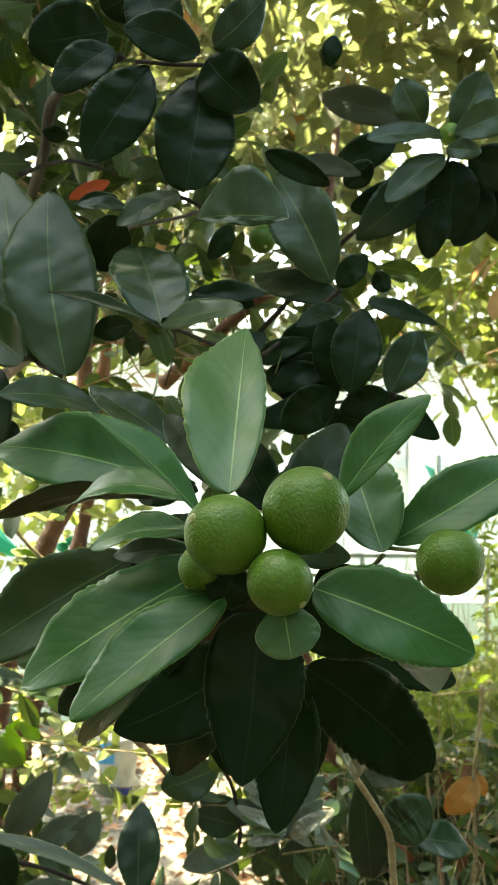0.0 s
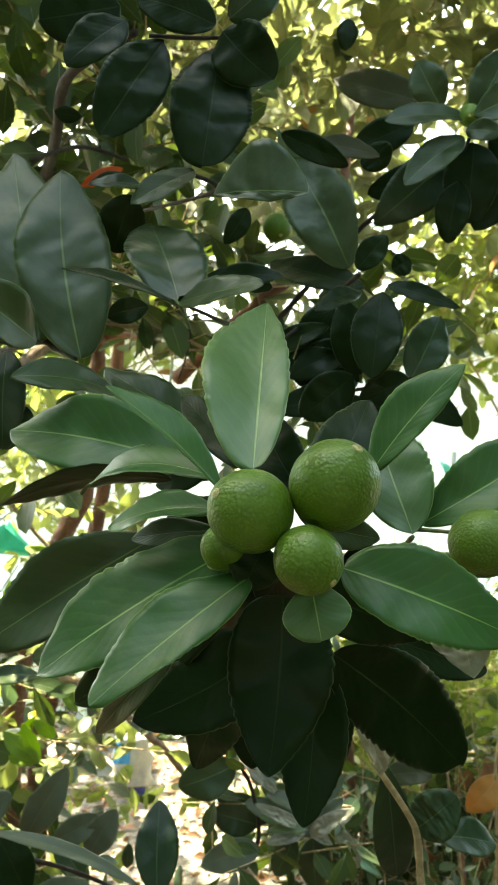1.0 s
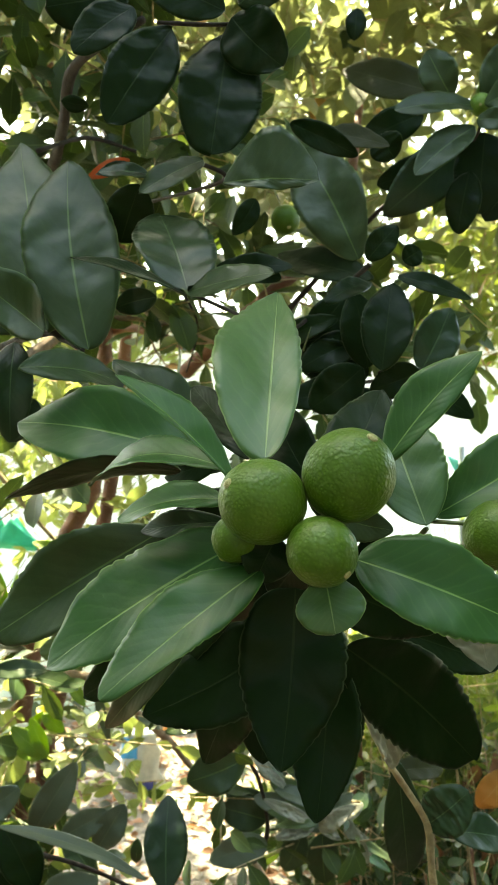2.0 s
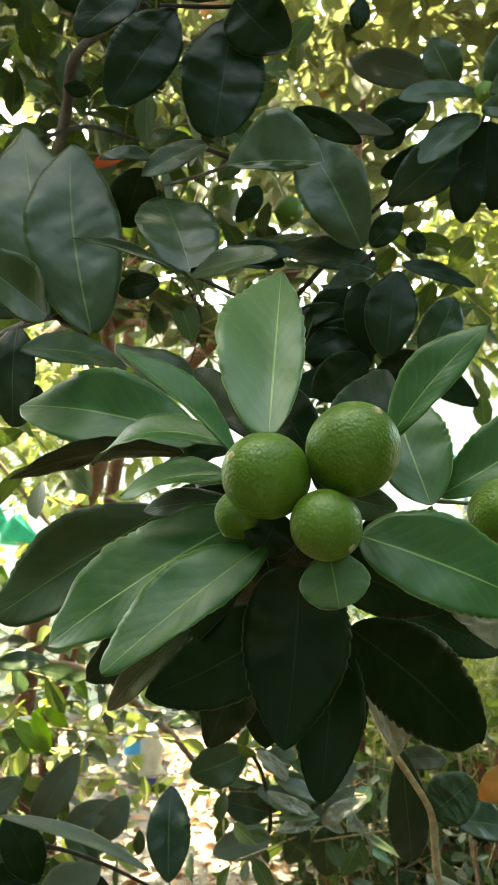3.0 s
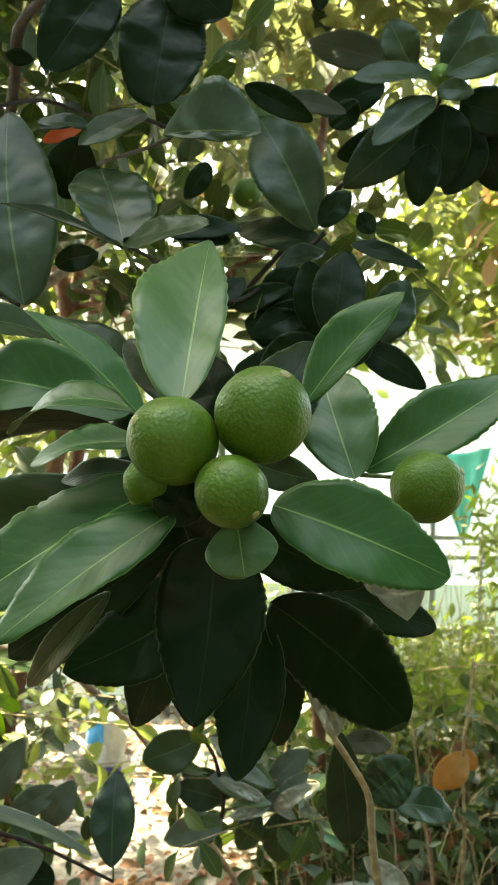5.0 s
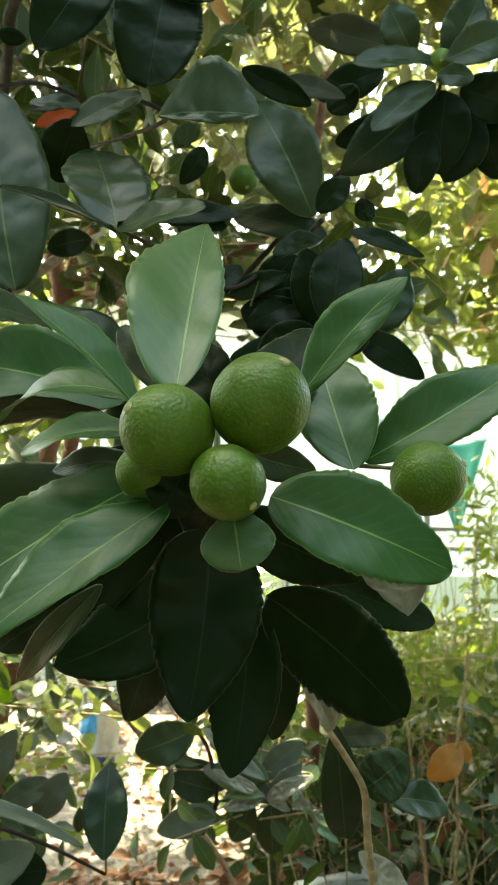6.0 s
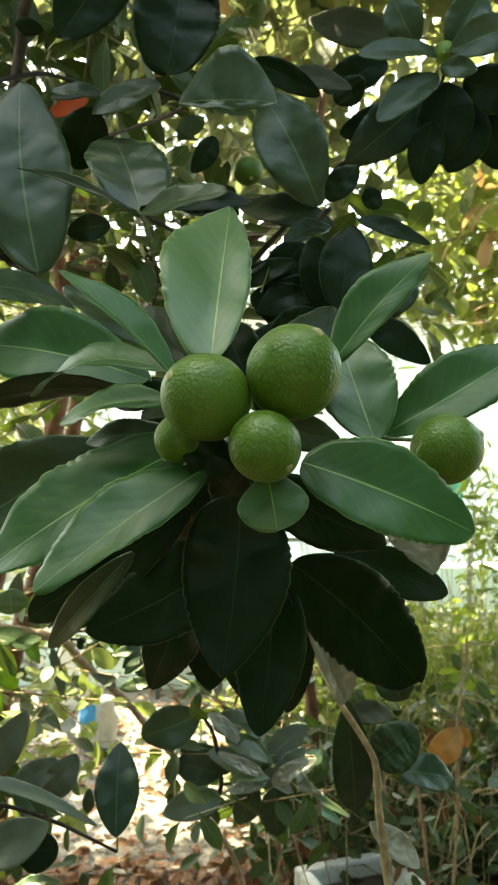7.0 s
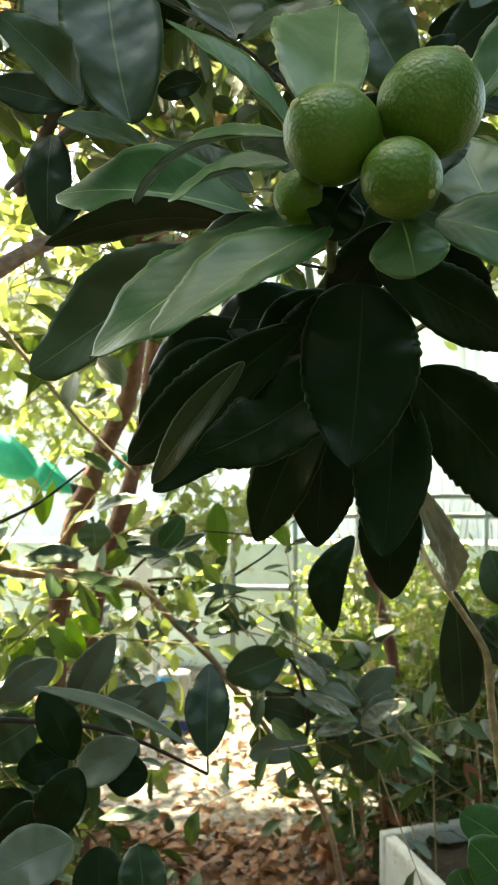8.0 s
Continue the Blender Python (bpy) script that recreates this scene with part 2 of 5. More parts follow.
def leaf_mesh(length, width, arch, fold, twist, material, fine, seed, form=None, bias=0.0, cut=0.03, crinkle=0.0, bow=0.0):
    """A blade with thickness: scalloped margin, keel along the midrib, waves towards the edge, a short stalk."""
    rnd = random.Random(seed)
    rows, cols = (120, 6) if fine else (14, 2)
    teeth, phase = rnd.uniform(26, 34), rnd.uniform(0, 6.28)
    cut *= rnd.uniform(0.8, 1.2) * min(1, length / 0.09)
    teeth *= max(0.5, min(1, length / 0.09))
    wave, belly = rnd.uniform(0.03, 0.06), rnd.uniform(0.82, 1.02)
    lean, plump = rnd.uniform(-0.03, 0.03), min(max((width / length - 0.5) / 0.35, 0), 1)
    blunt = rnd.uniform(0.60, 0.76) * (1 - plump) + 0.54 * plump
    sharp = rnd.uniform(0.66, 0.86) * (1 - plump) + 0.62 * plump
    if form:
        belly, blunt, sharp = form
    ripple = rnd.uniform(13, 19)
    lean = bow or lean
    verts, uvs = [], []
    across = range(-cols, cols + 1)
    for side in (1, -1):
        for r in range(rows + 1):
            v = r / rows
            reach = v * 0.978
            half = 0.5 * width * max(math.sin(math.pi * reach ** belly), 0.0) ** (blunt + (sharp - blunt) * reach)
            half = half * math.sqrt(max(1 - (max(v - 0.94, 0) / 0.06) ** 2, 0)) + 0.0004
            turn = radians(twist) * (v - 0.5)
            thick = 0.00022 * (1 + 1.6 * (1 - v)) * side
            long = math.sin(math.pi * min(1, v * 1.05 + 0.02))
            for c in across:
                s = c / cols
                x = s * half * (1 + bias * (1 if s > 0 else -1))
                hand = 2.1 if s > 0 else 0
                if fine and abs(c) == cols and 0.08 < v < 0.99:
                    tooth = (v * teeth * 0.5 + 0.45 * math.sin(v * 9 + phase + hand) + 0.2 * math.sin(v * 23 + hand)) % 1
                    x *= 1 + cut * min(1, 0.25 + 1.3 * v) * (1 + 0.5 * math.sin(v * 11 + phase + hand)) * (min(tooth / 0.72, (1 - tooth) / 0.28) ** 0.6 - 0.6)
                z = 1.5 * fold * long * (math.hypot(x, 0.05 * width) - 0.05 * width)
                z += wave * width * math.sin(v * 8 + phase + hand) * s * s
                z += 0.020 * width * math.sin(v * ripple + phase * 3 + hand) * math.sin(math.pi * abs(s)) * long
                z += 0.012 * width * math.sin(v * 33 + 2 * phase + hand) * s ** 4
                if crinkle:
                    z += crinkle * width * long * (noise.noise(Vector((s * 2.2, v * 6, seed))) + 0.5 * noise.noise(Vector((s * 5, v * 13, seed))))
                if abs(c) == cols:
                    thick_here = thick * 0.25
                else:
                    thick_here = thick * (2.4 if c == 0 and side < 0 else 1)
                z += thick_here
                x, z = x * math.cos(turn) - z * math.sin(turn), x * math.sin(turn) + z * math.cos(turn)
                z += arch * length * 4 * v * (1 - v)
                verts.append((x + lean * length * math.sin(math.pi * v), v * length, z))
                uvs.append((0.5 + 0.5 * s, v))
    n, layer = len(across), (rows + 1) * len(across)
    faces = []
    for r in range(rows):
        for c in range(n - 1):
            a = r * n + c
            faces.append((a, a + 1, a + n + 1, a + n))
            faces.append((layer + a, layer + a + n, layer + a + n + 1, layer + a + 1))
        for c, flip in ((0, 1), (n - 1, 0)):
            a, b = r * n + c, r * n + c + n
            faces.append((a, b, layer + b, layer + a) if flip else (a, layer + a, layer + b, b))
    mesh = bpy.data.meshes.new("leaf")
    mesh.from_pydata(verts, [], faces)
    layer_uv = mesh.uv_layers.new(name="uv")
    index = np.empty(len(mesh.loops), dtype=np.int32)
    mesh.loops.foreach_get("vertex_index", index)
    layer_uv.data.foreach_set("uv", np.array(uvs, dtype=np.float32)[index].ravel())
    mesh.materials.append(material)
    return smooth(mesh)


leaf_count = [0]


def leaf(parent, base, tip, width, normal, arch, fold, twist, material, fine=True, form=None, bias=0.0, crinkle=0.0, bow=0.0):
    """One leaf of a tree, from its stalk to its tip, its upper face towards normal."""
    leaf_count[0] += 1
    base, tip = Vector(base), Vector(tip)
    y = (tip - base).normalized()
    x = y.cross(Vector(normal)).normalized()
    z = x.cross(y)
    mesh = leaf_mesh((tip - base).length, width, arch, fold, twist, material, fine, leaf_count[0], form, bias, 0.052 if base.y < 0.6 else 0.032, crinkle, bow)
    ob = part("leaf", mesh, None, parent)
    m = Matrix((x, y, z)).transposed().to_4x4()
    m.translation = base
    ob.matrix_local = m if parent.parent else parent.matrix_world.inverted() @ m
    return ob


def tube_mesh(name, points, r0, r1, sides=8, uneven=0.12, seed=1):
    """A round, slightly knotty stem through the points."""
    rnd = random.Random(seed)
    pts = [Vector(p) for p in points]
    path = []
    for i in range(len(pts) - 1):
        p0, p1, p2, p3 = pts[max(i - 1, 0)], pts[i], pts[i + 1], pts[min(i + 2, len(pts) - 1)]
        steps = 6 if len(pts) > 2 else 3
        for k in range(steps):
            t = k / steps
            path.append(0.5 * (2 * p1 + (p2 - p0) * t + (2 * p0 - 5 * p1 + 4 * p2 - p3) * t * t + (3 * p1 - p0 - 3 * p2 + p3) * t ** 3))
    path.append(pts[-1])
    verts, faces = [], []
    for i, p in enumerate(path):
        way = (path[min(i + 1, len(path) - 1)] - path[max(i - 1, 0)]).normalized()
        a = way.cross(Vector((0.31, 0.2, 0.93))).normalized()
        b = way.cross(a)
        r = (r0 + (r1 - r0) * i / (len(path) - 1)) * (1 + uneven * rnd.uniform(-1, 1))
        for k in range(sides):
            ang = 2 * math.pi * k / sides
            rr = r * (1 + 0.5 * uneven * rnd.uniform(-1, 1))
            verts.append(p + rr * (math.cos(ang) * a + math.sin(ang) * b))
    for i in range(len(path) - 1):
        for k in range(sides):
            q, w = i * sides + k, i * sides + (k + 1) % sides
            faces.append((q, w, w + sides, q + sides))
    faces.append(tuple(range(sides))[::-1])
    faces.append(tuple(range((len(path) - 1) * sides, len(path) * sides)))
    mesh = bpy.data.meshes.new(name)
    mesh.from_pydata([tuple(v) for v in verts], [], faces)
    return smooth(mesh)


def tube(name, parent, points, r0, r1, material):
    mesh = tube_mesh(name, points, r0, r1, seed=len(bpy.data.objects))
    ob = part(name, mesh, material, parent)
    ob.matrix_local = parent.matrix_world.inverted()
    return ob


def many_leaves(name, base, way, normal, length, width, curl, material, parent, fine=True):
    """A mass of small folded leaves as one mesh, from arrays of stalks, directions and sizes."""
    n = len(base)
    way = way / np.linalg.norm(way, axis=1, keepdims=True)
    x = np.cross(way, normal)
    x /= np.linalg.norm(x, axis=1, keepdims=True) + 1e-9
    z = np.cross(x, way)
    L, W, C = length[:, None], width[:, None], curl[:, None]
    if fine:
        rows = ((.10, .16, .05), (.36, .36, .10), (.47, .60, .11), (.34, .84, .06))
    else:
        rows = ((.46, .36, .10), (.38, .72, .08))
    shape = [(0, 0, 0)]
    for sx, sy, sz in rows:
        shape += [(-sx, sy, sz), (0, sy + .02, 0), (sx, sy, sz)]
    shape.append((0, 1, 0))
    k, end = len(shape), len(rows)
    verts = np.stack([base + sx * W * x + sy * L * way + (sz * W + C * L * 4 * sy * (1 - sy) - C * L * sy) * z for sx, sy, sz in shape], axis=1).reshape(-1, 3)
    quads, tris = [], [(0, 3, 2), (0, 2, 1), (k - 3, k - 2, k - 1), (k - 4, k - 3, k - 1)]
    for r in range(end - 1):
        a = 1 + 3 * r
        quads += [(a + 1, a + 2, a + 5, a + 4), (a, a + 1, a + 4, a + 3)]
    quads, tris = np.array(quads), np.array(tris)
    start_at = (np.arange(n) * k)[:, None]
    loops = np.concatenate([(start_at + quads.reshape(1, -1)).ravel(), (start_at + tris.reshape(1, -1)).ravel()])
    totals = np.concatenate([np.full(len(quads) * n, 4), np.full(4 * n, 3)])
    mesh = bpy.data.meshes.new(name)
    mesh.vertices.add(k * n)
    mesh.vertices.foreach_set("co", verts.astype(np.float32).ravel())
    mesh.loops.add(len(loops))
    mesh.loops.foreach_set("vertex_index", loops.astype(np.int32))
    mesh.polygons.add(len(totals))
    starts = np.concatenate([[0], np.cumsum(totals)[:-1]])
    mesh.polygons.foreach_set("loop_start", starts.astype(np.int32))
    mesh.update(calc_edges=True)
    mesh.validate()
    uv_of = np.array([(.5 + sx, sy) for sx, sy, _ in shape], dtype=np.float32)
    layer_uv = mesh.uv_layers.new(name="uv")
    index = np.empty(len(mesh.loops), dtype=np.int32)
    mesh.loops.foreach_get("vertex_index", index)
    layer_uv.data.foreach_set("uv", uv_of[index % k].ravel())
    smooth(mesh)
    ob = part(name, mesh, material, parent)
    if parent:
        ob.matrix_local = parent.matrix_world.inverted()
    return ob


def sprigs(rng, twigs, per, low, high, leaf_len, spread=0.9, reach=(0.15, 0.4), droop=0.1, slim=(0.40, 0.56)):
    """Leaves set along many short twigs inside a box: returns arrays, and the twigs' end points."""
    low, high = np.array(low, float), np.array(high, float)
    a = low + rng.random((twigs, 3)) * (high - low)
    d = rng.normal(size=(twigs, 3)) * (1, 1, 0.6) + (0, 0, 0.25)
    d /= np.linalg.norm(d, axis=1, keepdims=True)
    size = rng.uniform(*reach, size=(twigs, 1))
    t = np.tile(np.linspace(0.1, 1, per), twigs)[:, None] + rng.uniform(-0.04, 0.04, (twigs * per, 1))
    A, D, S = np.repeat(a, per, 0), np.repeat(d, per, 0), np.repeat(size, per, 0)
    base = A + D * S * t - (0, 0, 1) * (droop * S * t * t)
    way = D * 0.6 + rng.normal(size=D.shape) * spread - (0, 0, 0.25)
    normal = rng.normal(size=D.shape) * 0.55 + (0, -0.25, 0.8)
    length = rng.uniform(*leaf_len, size=len(base))
    width = length * rng.uniform(*slim, size=len(base))
    curl = rng.uniform(-0.02, 0.10, size=len(base))
    return (base, way, normal, length, width, curl), (a, a + d * size - (0, 0, 1) * (droop * size))


def twig_mass(name, ends, radius, material, parent):
    """The thin twigs of a crown as one mesh of three-sided stems."""
    verts, faces = [], []
    for p, q in zip(*ends):
        p, q = Vector(p), Vector(q)
        way = (q - p).normalized()
        a = way.orthogonal().normalized()
        b = way.cross(a)
        k = len(verts)
        for at, r in ((p, radius), (q, radius * 0.4)):
            for ang in (0, 2.094, 4.189):
                verts.append(tuple(at + r * (math.cos(ang) * a + math.sin(ang) * b)))
        faces += [(k, k + 1, k + 4, k + 3), (k + 1, k + 2, k + 5, k + 4), (k + 2, k, k + 3, k + 5)]
    mesh = bpy.data.meshes.new(name)
    mesh.from_pydata(verts, [], faces)
    ob = part(name, smooth(mesh), material, parent)
    if parent:
        ob.matrix_local = parent.matrix_world.inverted()
    return ob


def lime(at, radius, way, label, material, stretch=1.04, group="limes on the tree"):
    """A lime: skin, the pale scar at its free end and the green calyx at its stalk. way: from stalk to free end."""
    fruit = thing("lime", label, "fruit", group, at=at)
    turn = Vector(way).to_track_quat("Z", "Y").to_matrix().to_4x4()
    bm = bmesh.new()
    bmesh.ops.create_uvsphere(bm, u_segments=56, v_segments=36, radius=radius)
    off = Vector(at) * 40
    for v in bm.verts:
        d = v.co.normalized()
        r = radius * (1 + 0.018 * noise.noise(d * 2.2 + off) + 0.006 * noise.noise(d * 7 + off))
        end = max(0.0, d.z)
        r *= 1 + 0.035 * end ** 24 - 0.03 * max(0.0, -d.z) ** 14
        v.co = d * r
        v.co.z *= stretch
    mesh = bpy.data.meshes.new("skin")
    bm.to_mesh(mesh)
    bm.free()
    skin = part("skin", smooth(mesh), material, fruit)
    skin.matrix_local = turn
    bm = bmesh.new()
    bmesh.ops.create_uvsphere(bm, u_segments=16, v_segments=8, radius=radius * 0.13)
    for v in bm.verts:
        v.co.z = v.co.z * 0.5 + radius * stretch * 1.015
        v.co.x += 0.2 * radius * 0.1 * noise.noise(v.co * 900)
    end = part("stylar_scar", bm, scar, fruit, "small pale brown scar")
    smooth(end.data)
    end.matrix_local = turn
    bm = bmesh.new()
    bmesh.ops.create_cone(bm, cap_ends=True, segments=10, radius1=radius * 0.20, radius2=radius * 0.10, depth=radius * 0.16)
    for i, v in enumerate(bm.verts):
        if i % 2:
            v.co.x *= 0.75
            v.co.y *= 0.75
        v.co.z -= radius * stretch * 0.98
    cal = part("calyx", bm, bark_green, fruit, "small green calyx")
    cal.matrix_local = turn
    return fruit


def blemish(fruit, radius, way, size, seed):
    """A pale rough patch grown into the skin of a fruit."""
    bm = bmesh.new()
    bmesh.ops.create_circle(bm, cap_ends=False, segments=28, radius=1)
    rings = [[v for v in bm.verts]]
    middle = bm.verts.new((0, 0, 0))
    for a, b in zip(rings[0], rings[0][1:] + rings[0][:1]):
        bm.faces.new((a, b, middle))
    bmesh.ops.subdivide_edges(bm, edges=bm.edges[:], cuts=2, use_grid_fill=True)
    turn = Vector(way).normalized().to_track_quat("Z", "Y")
    for v in bm.verts:
        r = v.co.length
        k = size * (1 + 0.35 * noise.noise(Vector((v.co.x * 1.5, v.co.y * 1.5, seed)))) * (0.7 if abs(v.co.x) > abs(v.co.y) else 1)
        d = Vector((v.co.x * k, v.co.y * k, 1)).normalized()
        v.co = turn @ (d * radius * (1.012 - 0.012 * r * r + 0.004 * noise.noise(d * 30)))
    ob = part("blemish", bm, scar, fruit, "pale rough blemish")
    smooth(ob.data)
    return ob


def box_mesh(name, size, bevel=0.004):
    bm = bmesh.new()
    bmesh.ops.create_cube(bm, size=1)
    for v in bm.verts:
        v.co = Vector((v.co.x * size[0], v.co.y * size[1], v.co.z * size[2]))
    if bevel:
        bmesh.ops.bevel(bm, geom=bm.edges[:], offset=bevel, segments=2, affect="EDGES", profile=0.6)
    return bm

# ---- the ground and what closes the place ----
bm = bmesh.new()
bmesh.ops.create_grid(bm, x_segments=90, y_segments=90, size=1)
for v in bm.verts:
    x, y = v.co.x, v.co.y
    v.co.x = math.copysign(abs(x) ** 2.6, x) * 300
    v.co.y = math.copysign(abs(y) ** 2.6, y) * 300 + 2.4
    near = math.exp(-((v.co.x / 6) ** 2 + ((v.co.y - 2.5) / 6) ** 2))
    v.co.z = 0.03 * near * noise.noise(Vector((v.co.x * 1.3, v.co.y * 1.3, 0))) + 0.012 * near * noise.noise(Vector((v.co.x * 6, v.co.y * 6, 3)))
ground = part("ground", bm, soil, None)
smooth(ground.data)
tagged(ground, "bare pale earth strewn with dry fallen leaves", "ground", kind="structure")

rng = np.random.default_rng(5)
# wide: also covers unseen ground round the camera, added to cut its bounce light
near, wide = 30000, 30000
n = near + wide
base = np.stack([np.concatenate([rng.uniform(-1.4, 1.4, near), rng.uniform(-3.0, 3.0, wide)]),
                 np.concatenate([rng.uniform(0.9, 4.2, near), rng.uniform(-2.4, 2.46, wide)]), rng.uniform(0.004, 0.03, n)], 1)
thick = np.array([0.5 + 0.5 * noise.noise(Vector((p[0] * 1.6, p[1] * 1.6, 7))) for p in base])
keep = rng.random(n) < np.where(base[:, 1] < 2.46, 1.0, 0.13) * (0.55 + 0.6 * thick)
base = base[keep]
n = len(base)
way = np.stack([rng.normal(size=n), rng.normal(size=n), rng.uniform(-0.1, 0.35, n)], 1)
up = np.stack([rng.normal(size=n) * 0.6, rng.normal(size=n) * 0.6, np.ones(n)], 1)
size = rng.uniform(0.022, 0.065, n)
litter = many_leaves("leaf_litter", base, way, up, size, size * rng.uniform(0.35, 0.6, n), rng.uniform(-0.05, 0.25, n), dry_leaf, None)
tagged(litter, "brown dry fallen leaves scattered over the earth", "leaf litter", kind="stuff")

wall_back = part("wall_back", box_mesh("wall_back", (9.0, 0.16, 0.64), 0.01), mint_paint, None)
wall_back.location = (0, 4.3, 0.29)
tagged(wall_back, "low pale mint-green painted garden wall", "wall", kind="structure")
house = thing("house", "white rendered neighbouring house behind the garden wall", "house", at=(0, 7.2, 0))
wall = part("wall", box_mesh("wall", (16.0, 0.3, 2.3), 0.02), white_paint, house)
wall.location = (0, 0.15, 1.15)
for x in (0.62, 1.15):
    pipe = part("drainpipe", tube_mesh("drainpipe", [(x, -0.06, 0.0), (x, -0.06, 2.28)], 0.035, 0.035, 10, 0.0), white_plastic, house, "grey-white plastic drainpipe")
meter = part("meter_box", box_mesh("meter_box", (0.13, 0.08, 0.22), 0.012), grey_plastic, house, "small grey meter box")
meter.location = (1.03, -0.04, 1.33)
part("socket", tube_mesh("socket", [(0, -0.036, 0.03), (0, -0.05, 0.03)], 0.022, 0.020, 12, 0.0), dark_earth, meter, "dark round socket")
roof = part("roof", box_mesh("roof", (16.4, 1.2, 0.12), 0.02), white_paint, house)
roof.location = (0, 0.25, 2.37)

fence = thing("railing", "grey-green metal pipe railing standing along the low wall", "railing", at=(0, 4.05, 0))
for z in (0.42, 0.76, 0.85):
    part("rail", tube_mesh("rail", [(-0.46, 0, z), (2.5, 0, z)], 0.014, 0.014, 8, 0.0), grey_metal, fence)
for i in range(11):
    x = -0.45 + 0.29 * i
    part("post", tube_mesh("post", [(x, 0, 0), (x + 0.004, 0, 0.86)], 0.013, 0.013, 8, 0.0), grey_metal, fence)
for x in (0.78, 1.86):
    part("tall_post", tube_mesh("tall_post", [(x, 0, 0), (x, 0, 1.32)], 0.014, 0.014, 8, 0.0), grey_metal, fence)
part("wire", tube_mesh("wire", [(0.78, 0, 1.27), (1.32, 0, 1.255), (1.86, 0, 1.27)], 0.003, 0.003, 6, 0.0), grey_metal, fence)


gate_post = thing("gate_post", "pale grey painted post with a white pipe", "post", at=(-0.832, 3.9, 0))
post = part("shaft", box_mesh("shaft", (0.085, 0.085, 0.80), 0.006), white_paint, gate_post)
post.location = (0, 0, 0.40)
part("pipe", tube_mesh("pipe", [(0.085, -0.02, 0), (0.085, -0.02, 0.62)], 0.012, 0.012, 10, 0.0), white_plastic, gate_post, "white plastic pipe")


def net(name, at, wide, high, material, label, sag, seed, taper=0.18, lean=0.0):
    """A hanging sheet of netting in loose folds."""
    bm = bmesh.new()
    bmesh.ops.create_grid(bm, x_segments=40, y_segments=24, size=0.5)
    for v in bm.verts:
        x, z = v.co.x, v.co.y
        fold = 0.05 * math.sin(x * 17 + seed) + 0.03 * noise.noise(Vector((x * 5, z * 4, seed)))
        v.co = Vector((x * wide * (1 - taper * (0.5 - z)) + lean * (0.5 - z), fold * wide * 0.5, z * high - sag * (1 - 4 * x * x) * 0.4))
    ob = part(name, bm, material, None)
    smooth(ob.data)
    shell = ob.modifiers.new("thickness", "SOLIDIFY")
    shell.thickness = 0.002
    ob.location = at
    return tagged(ob, label, "net")


net("shade_net", (0.883, 4.05, 1.064), 0.34, 0.43, net_teal, "teal shade net hung in folds over the railing", 0.1, 1.0, 0.94, 0.04)
net("shade_net", (1.55, 4.05, 1.03), 0.55, 0.5, net_teal, "teal shade net hung in folds over the railing", 0.1, 4.0)


def bundle(start_at, end_at, thick, label, seed):
    """Garden netting gathered into a lumpy bundle that runs out to a knot."""
    p, q = Vector(start_at), Vector(end_at)
    rows, cols = 26, 30
    way = (q - p).normalized()
    side = way.cross(Vector((0, 1, 0))).normalized()
    deep = way.cross(side)
    verts, faces = [], []
    for r in range(rows + 1):
        v = r / rows
        swell = thick * (0.25 + 0.75 * math.sin(math.pi * min(1, v * 1.5 + 0.12)) if v < 0.58 else 1 - 0.9 * ((v - 0.58) / 0.42) ** 0.8)
        for c in range(cols):
            a = 2 * math.pi * c / cols
            fold = 1 + 0.16 * math.sin(a * 5 + 3 * v + seed) * v + 0.22 * noise.noise(Vector((math.cos(a) * 1.4, math.sin(a) * 1.4, v * 4 + seed)))
            verts.append(p + (q - p) * v + swell * fold * (math.cos(a) * side + 0.6 * math.sin(a) * deep) - Vector((0, 0, 0.25 * thick * math.sin(math.pi * v))))
    for r in range(rows):
        for c in range(cols):
            e = (c + 1) % cols
            faces.append((r * cols + c, r * cols + e, (r + 1) * cols + e, (r + 1) * cols + c))
    faces.append(tuple(range(cols))[::-1])
    faces.append(tuple(range(rows * cols, (rows + 1) * cols)))
    mesh = bpy.data.meshes.new("garden_net")
    mesh.from_pydata([tuple(x) for x in verts], [], faces)
    ob = part("garden_net", smooth(mesh), net_green, None)
    return tagged(ob, label, "net")


green_net = bundle((-1.448, 3.5, 1.128), (-1.02, 3.5, 0.906), 0.086, "green garden net gathered into a bundle with dark straps", 2.0)
for points in ([(-1.037, 3.460, 0.937), (-1.008, 3.440, 0.854), (-0.961, 3.440, 0.754)], [(-1.018, 3.460, 0.937), (-0.971, 3.440, 0.854), (-0.943, 3.440, 0.781)]):
    part("strap", tube_mesh("strap", points, 0.011, 0.007, 8, 0.1), bark_dark, green_net, "black hanging strap")
bundle((-0.573, 2.3, 1.052), (-0.528, 2.3, 1.088), 0.018, "small teal-green scrap of net behind the trunk", 5.0)

